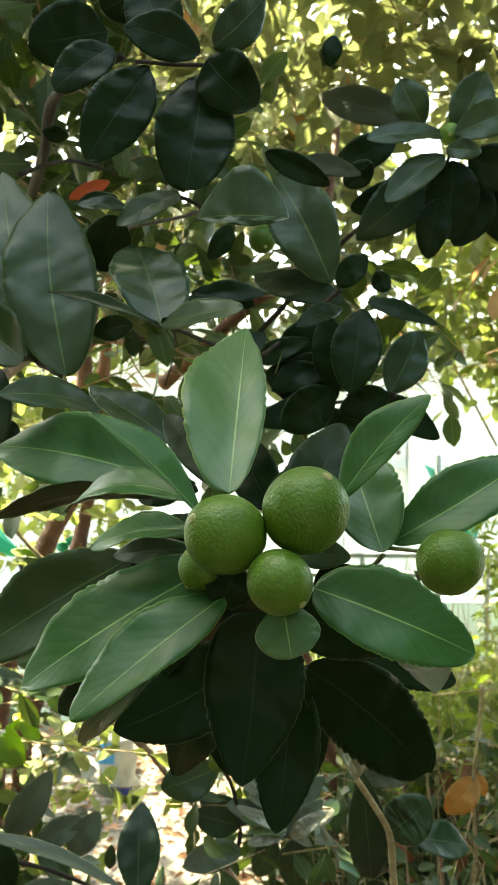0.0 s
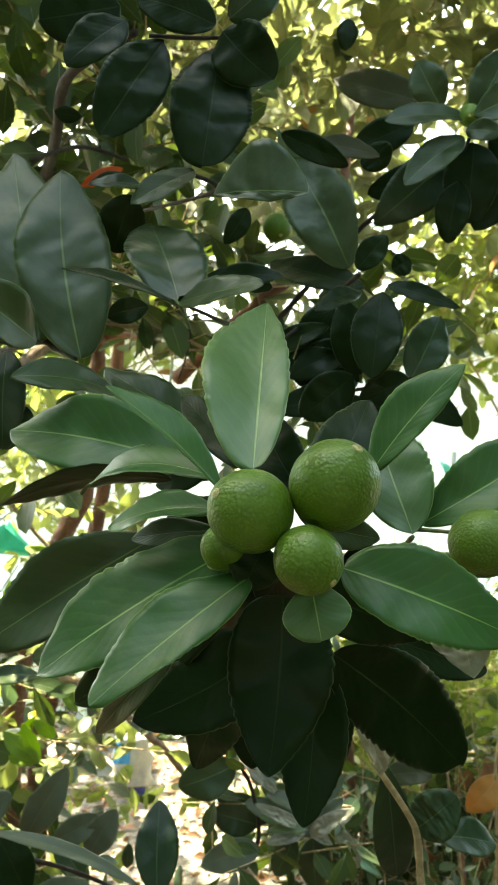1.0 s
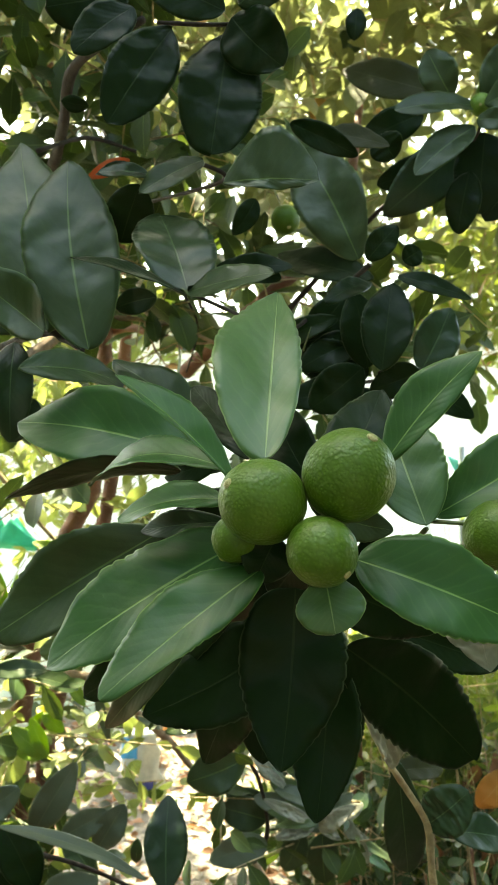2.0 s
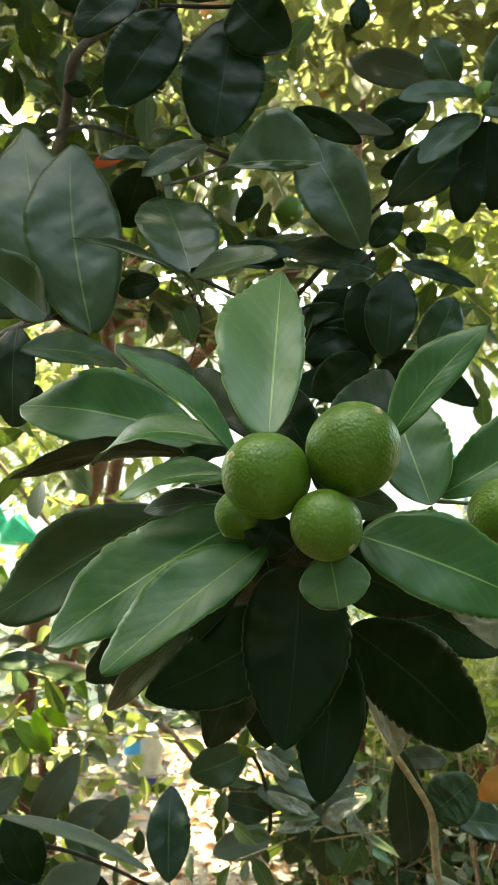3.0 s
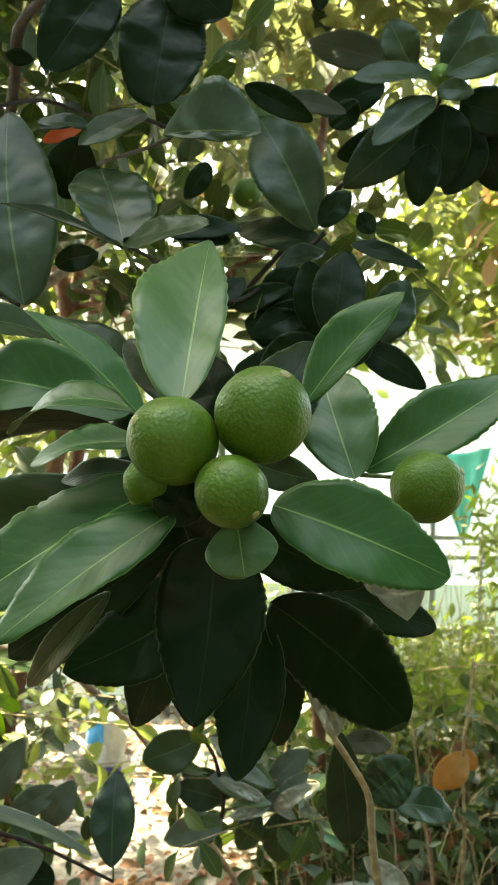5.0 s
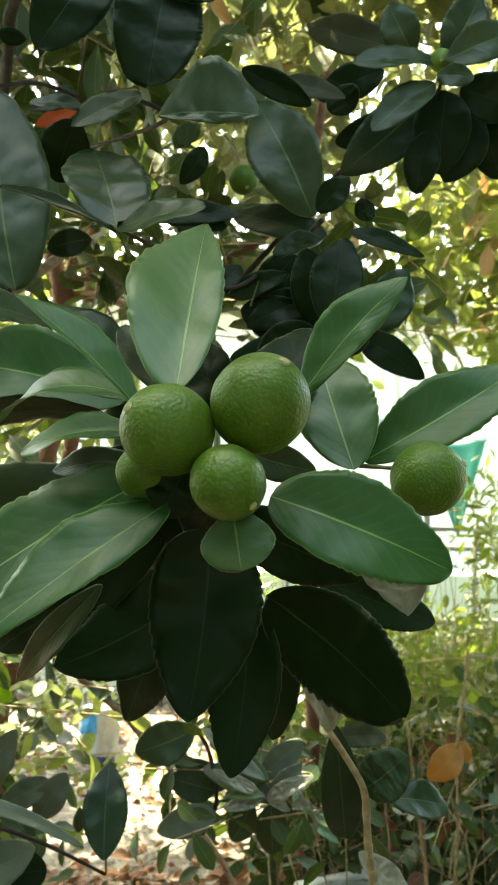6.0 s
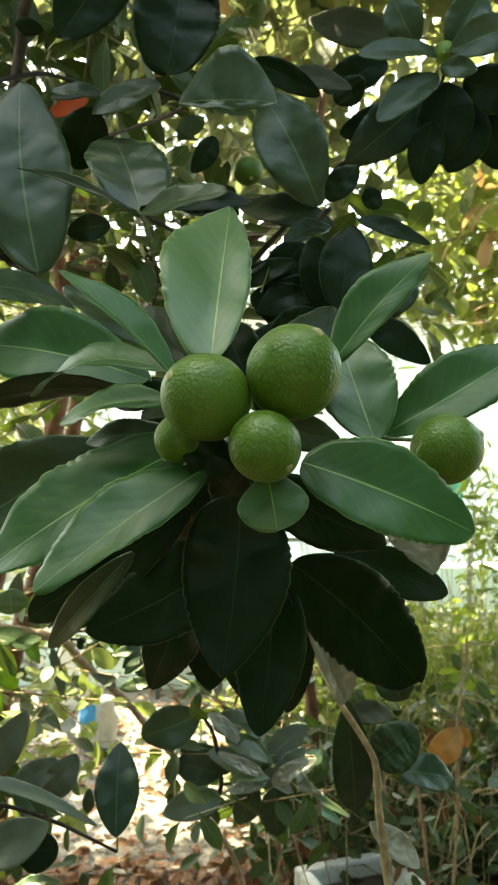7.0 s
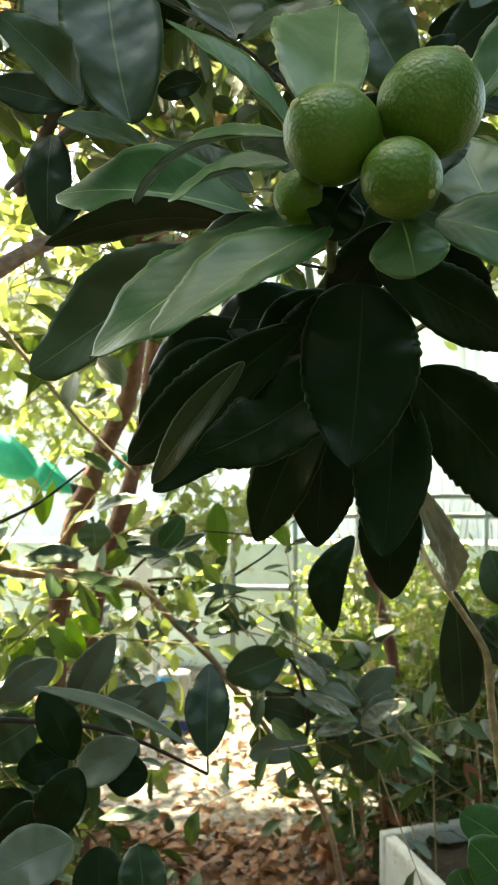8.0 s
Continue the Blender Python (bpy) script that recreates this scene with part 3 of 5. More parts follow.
# the crumpled sack by the wall
def sack_skin(name, z0, z1, a0, a1, proud):
    """A stretch of the sack's lumpy skin between two heights and two angles."""
    rows, cols = 16, 28
    verts, faces = [], []
    for r in range(rows + 1):
        z = z0 + (z1 - z0) * r / rows
        for c in range(cols + 1):
            a = a0 + (a1 - a0) * (c % cols if a1 - a0 > 6.2 else c) / cols
            swell = 0.074 - 0.10 * max(z - 0.10, 0) - 0.25 * max(0.02 - z, 0)
            swell += 0.016 * noise.noise(Vector((math.cos(a) * 2.1, math.sin(a) * 2.1, z * 17))) + 0.005 * noise.noise(Vector((math.cos(a) * 7, math.sin(a) * 7, z * 55)))
            verts.append(((swell + proud) * math.cos(a) + 0.16 * max(0.13 - z, 0), 0.7 * (swell + proud) * math.sin(a), z))
    w = cols + 1
    for r in range(rows):
        for c in range(cols):
            k = r * w + c
            faces.append((k, k + 1, k + w + 1, k + w))
    if a1 - a0 > 6.2:
        faces.append(tuple(range(rows * w, rows * w + cols)))
    mesh = bpy.data.meshes.new(name)
    mesh.from_pydata(verts, [], faces)
    return smooth(mesh)


sack = thing("sack", "crumpled pale grey plastic sack with blue print, on the earth", "sack", at=(-0.60, 3.32, 0))
part("body", sack_skin("body", 0.0, 0.225, 0, 2 * math.pi, 0), grey_plastic, sack)
part("print", sack_skin("print", 0.135, 0.21, 3.5, 4.75, 0.003), blue_plastic, sack, "bright blue printed panel")
part("print", sack_skin("print", 0.012, 0.05, 3.6, 5.6, 0.003), navy_plastic, sack, "navy blue printed band")

# the white foam planter with dark earth
planter = thing("planter_box", "dirty white foam planter box with dark soil on the ground", "planter", at=(0.297, 1.976, 0))
PL, PW, PH = 0.26, 0.34, 0.20
for name, size, at in (("side", (PL, 0.03, PH), (0, -PW / 2, PH / 2)), ("side", (PL, 0.03, PH), (0, PW / 2, PH / 2)), ("end", (0.03, PW - 0.034, PH), (-PL / 2 + 0.015, 0, PH / 2)), ("end", (0.03, PW - 0.034, PH), (PL / 2 - 0.015, 0, PH / 2)), ("soil_fill", (PL - 0.064, PW - 0.034, 0.1), (0, 0, 0.11))):
    ob = part(name, box_mesh(name, size, 0.008), dark_earth if name == "soil_fill" else white_plastic, planter)
    ob.location = at
planter.rotation_euler.z = radians(22)

# ---- the trees behind ----
def back_tree(label, trunks, parts, seed, category="tree"):
    """A tree: trunks through points, and crowns of sprigs in boxes."""
    rng = np.random.default_rng(seed)
    root = thing("tree", label, category, "trees behind the lime shoots", at=trunks[0][0][0] if trunks else (0, 0, 0))
    for pts, r0, r1, mat in trunks:
        tube("trunk" if r0 > 0.016 else "limb", root, pts, r0, r1, mat)
    for twigs, per, low, high, size, mat in parts:
        data, ends = sprigs(rng, twigs, per, low, high, size)
        crown = many_leaves("crown", *data, mat, root)
        tagged(crown, kind="stuff")
        tagged(twig_mass("brushwood", ends, 0.0022, bark_tan, root), kind="stuff")
    return root


tree_red = back_tree("broad-leaved tree with olive-green leaves and reddish trunks", [],
    [(128, 11, (-0.7, 1.75, 1.75), (0.3, 2.7, 2.7), (0.06, 0.105), crown_olive),
     (78, 11, (0.3, 1.85, 2.0), (1.0, 2.7, 2.7), (0.06, 0.105), crown_olive),
     (90, 12, (-0.75, 2.4, 1.7), (0.3, 3.0, 3.2), (0.06, 0.11), crown_olive),
     (56, 11, (0.2, 1.9, 2.1), (1.4, 2.6, 2.9), (0.065, 0.115), crown_olive),
     (13, 6, (-1.3, 1.6, 1.5), (1.0, 2.6, 2.6), (0.06, 0.1), crown_orange),
     # next three rows: out-of-view canopy, added to keep sun off the fruit and litter
     (1500, 9, (-1.6, 0.95, 2.6), (1.5, 2.15, 4.0), (0.07, 0.12), crown_olive),
     (300, 9, (-1.15, 0.85, 2.7), (-0.3, 1.85, 3.7), (0.07, 0.12), crown_olive),
     (900, 9, (-1.7, 3.25, 3.0), (-0.2, 4.0, 3.5), (0.07, 0.12), crown_olive),
     # extra crown added further back to shade the weeds
     (90, 9, (-0.45, 4.1, 2.9), (0.25, 5.0, 3.3), (0.07, 0.12), crown_olive),
     (120, 10, (-0.75, 3.0, 2.15), (1.2, 3.8, 3.3), (0.07, 0.12), crown_olive)], 3)
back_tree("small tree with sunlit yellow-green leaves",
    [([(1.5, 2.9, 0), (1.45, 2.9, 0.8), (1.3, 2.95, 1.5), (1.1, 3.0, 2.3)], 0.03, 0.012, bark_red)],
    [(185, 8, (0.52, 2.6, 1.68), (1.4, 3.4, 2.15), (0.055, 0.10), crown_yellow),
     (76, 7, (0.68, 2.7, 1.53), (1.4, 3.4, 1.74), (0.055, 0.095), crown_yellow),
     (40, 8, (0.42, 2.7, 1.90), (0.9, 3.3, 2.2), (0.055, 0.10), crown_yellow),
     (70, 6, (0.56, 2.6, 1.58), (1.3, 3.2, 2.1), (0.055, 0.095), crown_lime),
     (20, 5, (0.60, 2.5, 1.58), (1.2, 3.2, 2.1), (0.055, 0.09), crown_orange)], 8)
back_tree("young tree with pale yellow-green leaves and thin limbs",
    [([(-1.15, 2.1, 0), (-1.1, 2.1, 0.6), (-1.02, 2.1, 1.2), (-1.1, 2.1, 1.8)], 0.022, 0.01, bark_red)],
    [(28, 7, (-1.2, 1.6, 0.45), (-0.36, 2.6, 0.74), (0.04, 0.08), crown_yellow),
     (20, 7, (-1.1, 1.6, 0.45), (-0.40, 2.4, 0.70), (0.045, 0.08), crown_grey),
     (96, 8, (-1.9, 3.62, 0.85), (-0.98, 3.95, 1.6), (0.06, 0.10), crown_yellow),
     (34, 8, (-1.8, 3.62, 0.90), (-0.98, 3.95, 1.6), (0.06, 0.10), crown_olive),
     (42, 7, (-1.0, 1.6, 1.34), (-0.32, 2.6, 1.6), (0.04, 0.08), crown_yellow),
     (12, 7, (-0.48, 1.8, 0.76), (-0.32, 2.6, 1.3), (0.04, 0.08), crown_yellow),
     (70, 8, (-0.87, 2.2, 1.33), (-0.47, 2.8, 1.79), (0.05, 0.09), crown_yellow),
     (16, 7, (-0.80, 1.45, 0.70), (-0.38, 1.8, 0.92), (0.035, 0.07), crown_yellow),
     (50, 7, (-1.0, 1.3, 0.3), (-0.48, 2.0, 0.9), (0.05, 0.1), crown_dark),
     (20, 7, (-0.85, 1.95, 0.30), (-0.52, 2.3, 0.60), (0.04, 0.07), crown_grey),
     (70, 8, (-1.2, 1.7, 0.05), (-0.52, 2.5, 0.6), (0.04, 0.08), crown_yellow),
     (50, 8, (-1.1, 1.5, 0.05), (-0.42, 1.9, 0.5), (0.05, 0.09), crown_dark)], 12)
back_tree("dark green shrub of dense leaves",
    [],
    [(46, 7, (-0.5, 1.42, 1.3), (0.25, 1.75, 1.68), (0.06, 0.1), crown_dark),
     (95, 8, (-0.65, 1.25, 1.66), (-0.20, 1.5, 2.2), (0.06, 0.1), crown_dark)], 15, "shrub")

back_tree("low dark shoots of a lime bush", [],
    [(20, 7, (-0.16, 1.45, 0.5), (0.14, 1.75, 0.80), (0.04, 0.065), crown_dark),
     # next two rows: dark-leaved undergrowth, its colour standing in for shade below the weeds
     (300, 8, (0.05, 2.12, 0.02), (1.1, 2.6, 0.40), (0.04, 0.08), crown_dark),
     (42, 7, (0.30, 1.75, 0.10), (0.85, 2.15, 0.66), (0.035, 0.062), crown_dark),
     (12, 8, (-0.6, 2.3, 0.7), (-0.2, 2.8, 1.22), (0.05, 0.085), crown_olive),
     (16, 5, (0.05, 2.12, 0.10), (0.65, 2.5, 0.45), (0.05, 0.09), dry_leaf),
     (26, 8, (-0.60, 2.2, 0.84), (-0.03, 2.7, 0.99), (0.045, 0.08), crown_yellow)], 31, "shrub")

# weeds along the foot of the wall
rng = np.random.default_rng(21)
data, ends = sprigs(rng, 1100, 9, (0.22, 2.3, 0.25), (1.9, 3.6, 0.6), (0.035, 0.085), reach=(0.12, 0.3), slim=(0.14, 0.4))
tagged(many_leaves("weeds", *data, weed_green, None), "tangled green weeds and creepers", "weeds", kind="stuff")
data, ends = sprigs(rng, 600, 9, (0.74, 2.3, 0.72), (1.9, 3.4, 1.1), (0.03, 0.075), reach=(0.1, 0.25), slim=(0.12, 0.35))
tagged(many_leaves("weeds", *data, weed_green, None), "dense bushy top of the green weeds", "weeds", kind="stuff")
n = 260
base = np.stack([rng.uniform(0.1, 1.7, n), rng.uniform(2.0, 3.6, n), np.zeros(n)], 1)
tops = base + np.stack([rng.normal(size=n) * 0.12, rng.normal(size=n) * 0.12, rng.uniform(0.3, 1.1, n)], 1)
tagged(twig_mass("weed_stems", (base, tops), 0.0025, bark_tan, None), "thin dry upright weed stems", "weeds", kind="stuff")
data, ends = sprigs(rng, 420, 8, (-0.1, 2.75, 0.02), (0.5, 3.8, 0.6), (0.03, 0.07), reach=(0.1, 0.25), slim=(0.18, 0.45))
tagged(many_leaves("weeds", *data, weed_green, None), "sunlit yellow-green weeds behind the clearing", "weeds", kind="stuff")

# dry stems and bent grass blades among the weeds
dry_weed = thing("dry_weed", "tall dry weed with bent tan stems on the earth", "weed", at=(0.42, 1.80, 0))
tube('stem', dry_weed, [(0.304, 1.720, 0.751), (0.314, 1.710, 0.672), (0.327, 1.700, 0.567), (0.352, 1.700, 0.384)], 0.0022, 0.003, bark_tan)
tube('stem', dry_weed, [(0.427, 1.720, 0.851), (0.417, 1.710, 0.761), (0.406, 1.710, 0.657), (0.412, 1.720, 0.506), (0.411, 1.750, 0.314)], 0.0026, 0.0034, bark_tan)
tube('stem', dry_weed, [(0.349, 1.750, 0.502), (0.353, 1.740, 0.429), (0.362, 1.740, 0.318)], 0.004, 0.005, bark_red)
tube('stem', dry_weed, [(0.498, 1.800, 0.517), (0.451, 1.780, 0.513), (0.421, 1.770, 0.472), (0.407, 1.770, 0.384)], 0.0016, 0.0022, bark_tan)
tube('stem', dry_weed, [(0.496, 1.850, 0.555), (0.452, 1.820, 0.525), (0.434, 1.800, 0.470), (0.405, 1.800, 0.412), (0.394, 1.800, 0.309)], 0.0014, 0.002, bark_green)
tube('stem', dry_weed, [(0.400, 1.900, 0.534), (0.421, 1.880, 0.482), (0.458, 1.860, 0.420), (0.477, 1.860, 0.302)], 0.0014, 0.002, bark_tan)
tube('stem', dry_weed, [(0.545, 1.950, 0.778), (0.491, 1.930, 0.785), (0.428, 1.920, 0.782), (0.364, 1.920, 0.774)], 0.0014, 0.0018, bark_tan)
tube('stem', dry_weed, [(0.483, 1.750, 0.471), (0.456, 1.740, 0.442), (0.439, 1.740, 0.364)], 0.0016, 0.002, bark_tan)
tube('stem', dry_weed, [(0.288, 1.800, 0.674), (0.275, 1.780, 0.567), (0.287, 1.780, 0.454), (0.294, 1.780, 0.340)], 0.0016, 0.002, bark_brown)

# unseen leaf screens behind and beside the camera, added to block low sky light
data, ends = sprigs(rng, 5000, 9, (-3.5, -2.2, 0.0), (3.5, -1.1, 3.9), (0.07, 0.12))
tagged(many_leaves("hedge", *data, crown_dark, None, False), "unseen dark green leaf screen that blocks low sky light", "hedge", kind="stuff")
for x in (-2.1, 2.0):
    data, ends = sprigs(rng, 2600, 9, (x - 0.6, -1.6, 0.0), (x + 0.6, 1.5, 3.8), (0.07, 0.12))
    tagged(many_leaves("hedge", *data, crown_dark, None, False), "unseen dark green leaf screen that blocks low sky light", "hedge", kind="stuff")

# ---- the lime tree ----
tree_near = thing("lime_tree", "lime tree with glossy dark green scalloped leaves on thorny shoots", "tree", at=(-0.25, 1.6, 0))
lime((-0.011, 0.416, 1.259), 0.0202, (-0.72, -0.55, 0.42), "green lime with dimpled skin in a cluster of four", lime_skin)
big = lime((0.029, 0.419, 1.271), 0.0218, (0.44, -0.5, 0.75), "large green lime with a pale blemish, in a cluster of four", lime_skin)
small = lime((0.016, 0.405, 1.237), 0.0160, (0.62, -0.55, -0.52), "small green lime in a cluster of four", lime_skin)
lime((-0.025, 0.438, 1.240), 0.0120, (-0.5, -0.3, -0.7), "smallest green lime, half hidden in the cluster", lime_skin)
lime((0.119, 0.509, 1.235), 0.0198, (0.6, -0.2, 0.3), "single green lime hanging beside the cluster", lime_skin)
blemish(big, 0.0218, (0.97, -0.22, 0.05), 0.30, 3.0)
blemish(small, 0.0160, (0.87, -0.40, 0.32), 0.24, 8.0)
lime((-0.007, 1.330, 1.643), 0.0225, (0.2, -0.6, -0.6), "green lime hanging among dark leaves", lime_skin)
lime((0.237, 1.085, 1.713), 0.0142, (-0.2, -0.8, -0.3), "young green lime on the upper shoot", lime_young)
lime((0.245, 1.095, 1.735), 0.0105, (0.0, -0.5, 0.7), "tiny young green lime on the upper shoot", lime_young)
# the fruiting shoot
shoot_fruit = tube('twig', tree_near, [(-0.012, 0.461, 1.228), (-0.010, 0.542, 1.211), (-0.009, 0.642, 1.191), (-0.014, 0.822, 1.183), (-0.025, 1.021, 1.268), (-0.041, 1.168, 1.389)], 0.0022, 0.0050, bark_green)
leaf(shoot_fruit, (-0.011, 0.45, 1.278), (-0.006, 0.562, 1.384), 0.05, (0.17, -0.72, 0.68), 0.03, 0.19, 0, leaf_pale, bias=-0.35, form=(0.85, 0.6, 0.95))
leaf(shoot_fruit, (-0.026, 0.44, 1.267), (-0.085, 0.439, 1.321), 0.018, (0.56, -0.53, 0.64), 0.03, 0.30, 0, leaf_fresh, bias=0.5)
leaf(shoot_fruit, (0.049, 0.443, 1.277), (0.096, 0.442, 1.331), 0.025, (-0.36, -0.88, 0.30), 0.02, 0.12, 0, leaf_fresh, bias=-0.25)
leaf(shoot_fruit, (0.081, 0.526, 1.239), (0.061, 0.574, 1.312), 0.048, (-0.11, -0.84, 0.52), 0.03, 0.19, 0, leaf_pale)
leaf(shoot_fruit, (0.089, 0.546, 1.243), (0.183, 0.549, 1.301), 0.042, (-0.24, -0.86, 0.46), 0.03, 0.28, 0, leaf_fresh)
leaf(shoot_fruit, (0.034, 0.440, 1.229), (0.117, 0.436, 1.196), 0.045, (0.14, -0.88, 0.45), 0.07, 0.19, -10, leaf_fresh, form=(0.8, 0.5, 0.62))
leaf(shoot_fruit, (0.017, 0.423, 1.226), (0.022, 0.41, 1.199), 0.032, (-0.08, -0.91, 0.40), 0.10, -0.16, 0, leaf_pale, form=(1.25, 0.85, 0.5))
leaf(shoot_fruit, (-0.022, 0.46, 1.236), (-0.125, 0.455, 1.171), 0.056, (-0.37, -0.68, 0.63), 0.05, 0.12, 0, leaf_fresh, form=(0.86, 0.48, 0.72), bias=0.1)
leaf(shoot_fruit, (-0.013, 0.432, 1.225), (-0.082, 0.389, 1.174), 0.033, (-0.24, -0.80, 0.55), 0.03, 0.1, 0, leaf_fresh, form=(0.84, 0.46, 0.7), bias=0.2)
leaf(shoot_fruit, (-0.075, 0.518, 1.236), (-0.181, 0.532, 1.171), 0.05, (-0.25, -0.95, 0.20), -0.03, 0.38, 0, leaf_mature, form=(0.95, 0.6, 0.6))
leaf(shoot_fruit, (-0.058, 0.515, 1.174), (-0.118, 0.565, 1.106), 0.018, (-0.45, -0.85, -0.20), 0.05, 0.30, 10, leaf_mature)
# hanging leaves below the fruit: their shade sits in the near-black colour
leaf(shoot_fruit, (0.0, 0.523, 1.175), (-0.089, 0.538, 1.122), 0.055, (-0.36, -0.87, 0.34), -0.09, 0.1, 0, leaf_shaded)
leaf(shoot_fruit, (0.004, 0.481, 1.209), (-0.004, 0.454, 1.12), 0.057, (0.02, -0.96, 0.29), -0.1, 0.1, 0, leaf_shaded, form=(0.72, 0.5, 0.86))
leaf(shoot_fruit, (0.023, 0.534, 1.165), (0.015, 0.51, 1.071), 0.042, (-0.11, -0.96, 0.25), -0.08, 0.1, 0, leaf_shaded)
leaf(shoot_fruit, (0.033, 0.524, 1.168), (0.12, 0.588, 1.081), 0.058, (0.46, -0.87, -0.18), -0.03, 0.08, 0, leaf_shaded, form=(0.95, 0.55, 0.52))
leaf(shoot_fruit, (0.010, 0.471, 1.218), (0.087, 0.516, 1.181), 0.034, (0.45, -0.88, -0.15), 0.04, 0.06, 0, leaf_shaded)
leaf(shoot_fruit, (0.065, 0.613, 1.163), (0.149, 0.637, 1.131), 0.032, (0.35, -0.91, 0.23), 0.06, 0.20, 0, leaf_shaded)
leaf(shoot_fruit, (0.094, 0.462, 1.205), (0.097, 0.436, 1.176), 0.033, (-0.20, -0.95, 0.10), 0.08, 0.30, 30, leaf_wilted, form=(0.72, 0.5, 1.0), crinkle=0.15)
leaf(shoot_fruit, (-0.005, 0.436, 1.241), (-0.015, 0.431, 1.220), 0.026, (0.25, -0.96, 0.13), 0.05, 0.05, 0, leaf_shaded)
leaf(shoot_fruit, (0.019, 0.482, 1.247), (0.030, 0.522, 1.297), 0.032, (0.09, -0.79, 0.61), 0.05, 0.10, 0, leaf_shaded)
leaf(shoot_fruit, (0.019, 0.482, 1.253), (0.057, 0.543, 1.320), 0.039, (0.27, -0.78, 0.56), 0.05, 0.10, 0, leaf_shaded)
leaf(shoot_fruit, (0.013, 0.502, 1.265), (-0.010, 0.540, 1.313), 0.030, (-0.27, -0.81, 0.52), 0.05, 0.10, 0, leaf_shaded)
leaf(shoot_fruit, (-0.027, 0.541, 1.197), (-0.14, 0.596, 1.118), 0.04, (-0.40, -0.90, -0.10), 0.05, 0.10, 0, leaf_shaded)
leaf(shoot_fruit, (-0.008, 0.572, 1.172), (-0.060, 0.621, 1.065), 0.045, (-0.51, -0.85, -0.14), 0.05, 0.10, 0, leaf_shaded)
leaf(shoot_fruit, (-0.009, 0.640, 1.184), (-0.021, 0.638, 1.059), 0.053, (0.00, -1.00, 0.02), 0.10, 0.15, 10, leaf_shaded)
leaf(shoot_fruit, (-0.021, 0.659, 1.186), (-0.139, 0.668, 1.095), 0.052, (-0.21, -0.96, 0.18), 0.05, 0.10, 0, leaf_shaded)
leaf(shoot_fruit, (-0.067, 0.605, 1.189), (-0.138, 0.628, 1.139), 0.052, (-0.33, -0.95, 0.02), 0.05, 0.10, 0, leaf_shaded)
leaf(shoot_fruit, (0.042, 0.764, 1.112), (0.039, 0.783, 0.997), 0.051, (-0.26, -0.95, -0.15), 0.08, 0.15, 0, leaf_shaded)
leaf(shoot_fruit, (-0.010, 0.590, 1.222), (-0.060, 0.606, 1.189), 0.032, (-0.23, -0.97, -0.10), 0.08, 0.15, 0, leaf_shaded)
leaf(shoot_fruit, (-0.003, 0.522, 1.211), (-0.041, 0.581, 1.161), 0.042, (-0.59, -0.71, -0.38), 0.05, 0.10, 0, leaf_shaded)
leaf(shoot_fruit, (-0.021, 0.659, 1.218), (-0.096, 0.693, 1.221), 0.051, (-0.40, -0.91, 0.05), 0.05, 0.10, 0, leaf_shaded)
leaf(shoot_fruit, (-0.057, 0.676, 1.204), (-0.150, 0.708, 1.183), 0.053, (-0.32, -0.95, -0.03), 0.05, 0.10, 0, leaf_shaded)
leaf(shoot_fruit, (-0.036, 0.658, 1.186), (-0.090, 0.714, 1.243), 0.046, (-0.30, -0.81, 0.51), 0.05, 0.10, 0, leaf_shaded)
leaf(shoot_fruit, (-0.019, 0.521, 1.239), (-0.061, 0.568, 1.255), 0.028, (-0.46, -0.62, 0.63), 0.05, 0.10, 0, leaf_shaded)
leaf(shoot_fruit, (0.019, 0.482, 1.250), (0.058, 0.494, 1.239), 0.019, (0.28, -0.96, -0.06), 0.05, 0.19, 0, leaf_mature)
leaf(shoot_fruit, (0.019, 0.472, 1.236), (-0.010, 0.522, 1.197), 0.028, (-0.49, -0.70, -0.53), 0.05, 0.10, 0, leaf_shaded)
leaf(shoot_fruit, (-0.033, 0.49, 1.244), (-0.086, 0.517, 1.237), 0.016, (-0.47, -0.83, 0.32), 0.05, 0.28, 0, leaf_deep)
leaf(shoot_fruit, (-0.032, 0.520, 1.249), (-0.068, 0.538, 1.230), 0.023, (-0.36, -0.91, -0.21), 0.05, 0.15, 0, leaf_shaded)
leaf(shoot_fruit, (0.046, 0.514, 1.233), (0.065, 0.546, 1.197), 0.036, (0.24, -0.79, -0.56), 0.05, 0.10, 0, leaf_shaded)
leaf(shoot_fruit, (-0.024, 0.540, 1.279), (-0.067, 0.617, 1.329), 0.022, (-0.47, -0.65, 0.59), 0.05, 0.12, 0, leaf_shaded)
# leaves beside the shoot
shoot_side = tube('twig', tree_near, [(-0.161, 0.682, 1.364), (-0.185, 0.710, 1.377), (-0.209, 0.729, 1.385), (-0.334, 0.903, 1.386)], 0.0018, 0.0040, bark_dark)
leaf(shoot_side, (-0.062, 0.618, 1.279), (-0.206, 0.659, 1.307), 0.061, (-0.16, -0.87, 0.46), 0.07, 0.23, 0, leaf_fresh)
leaf(shoot_side, (-0.029, 0.459, 1.273), (-0.119, 0.526, 1.263), 0.028, (-0.30, -0.45, 0.84), 0.13, 0.23, 0, leaf_fresh)
leaf(shoot_side, (-0.031, 0.450, 1.258), (-0.089, 0.464, 1.247), 0.023, (-0.29, -0.56, 0.77), 0.08, 0.28, 0, leaf_fresh)
leaf(shoot_side, (-0.074, 0.602, 1.271), (-0.188, 0.578, 1.253), 0.034, (-0.23, 0.43, 0.87), 0.07, 0.05, 0, leaf_deep)
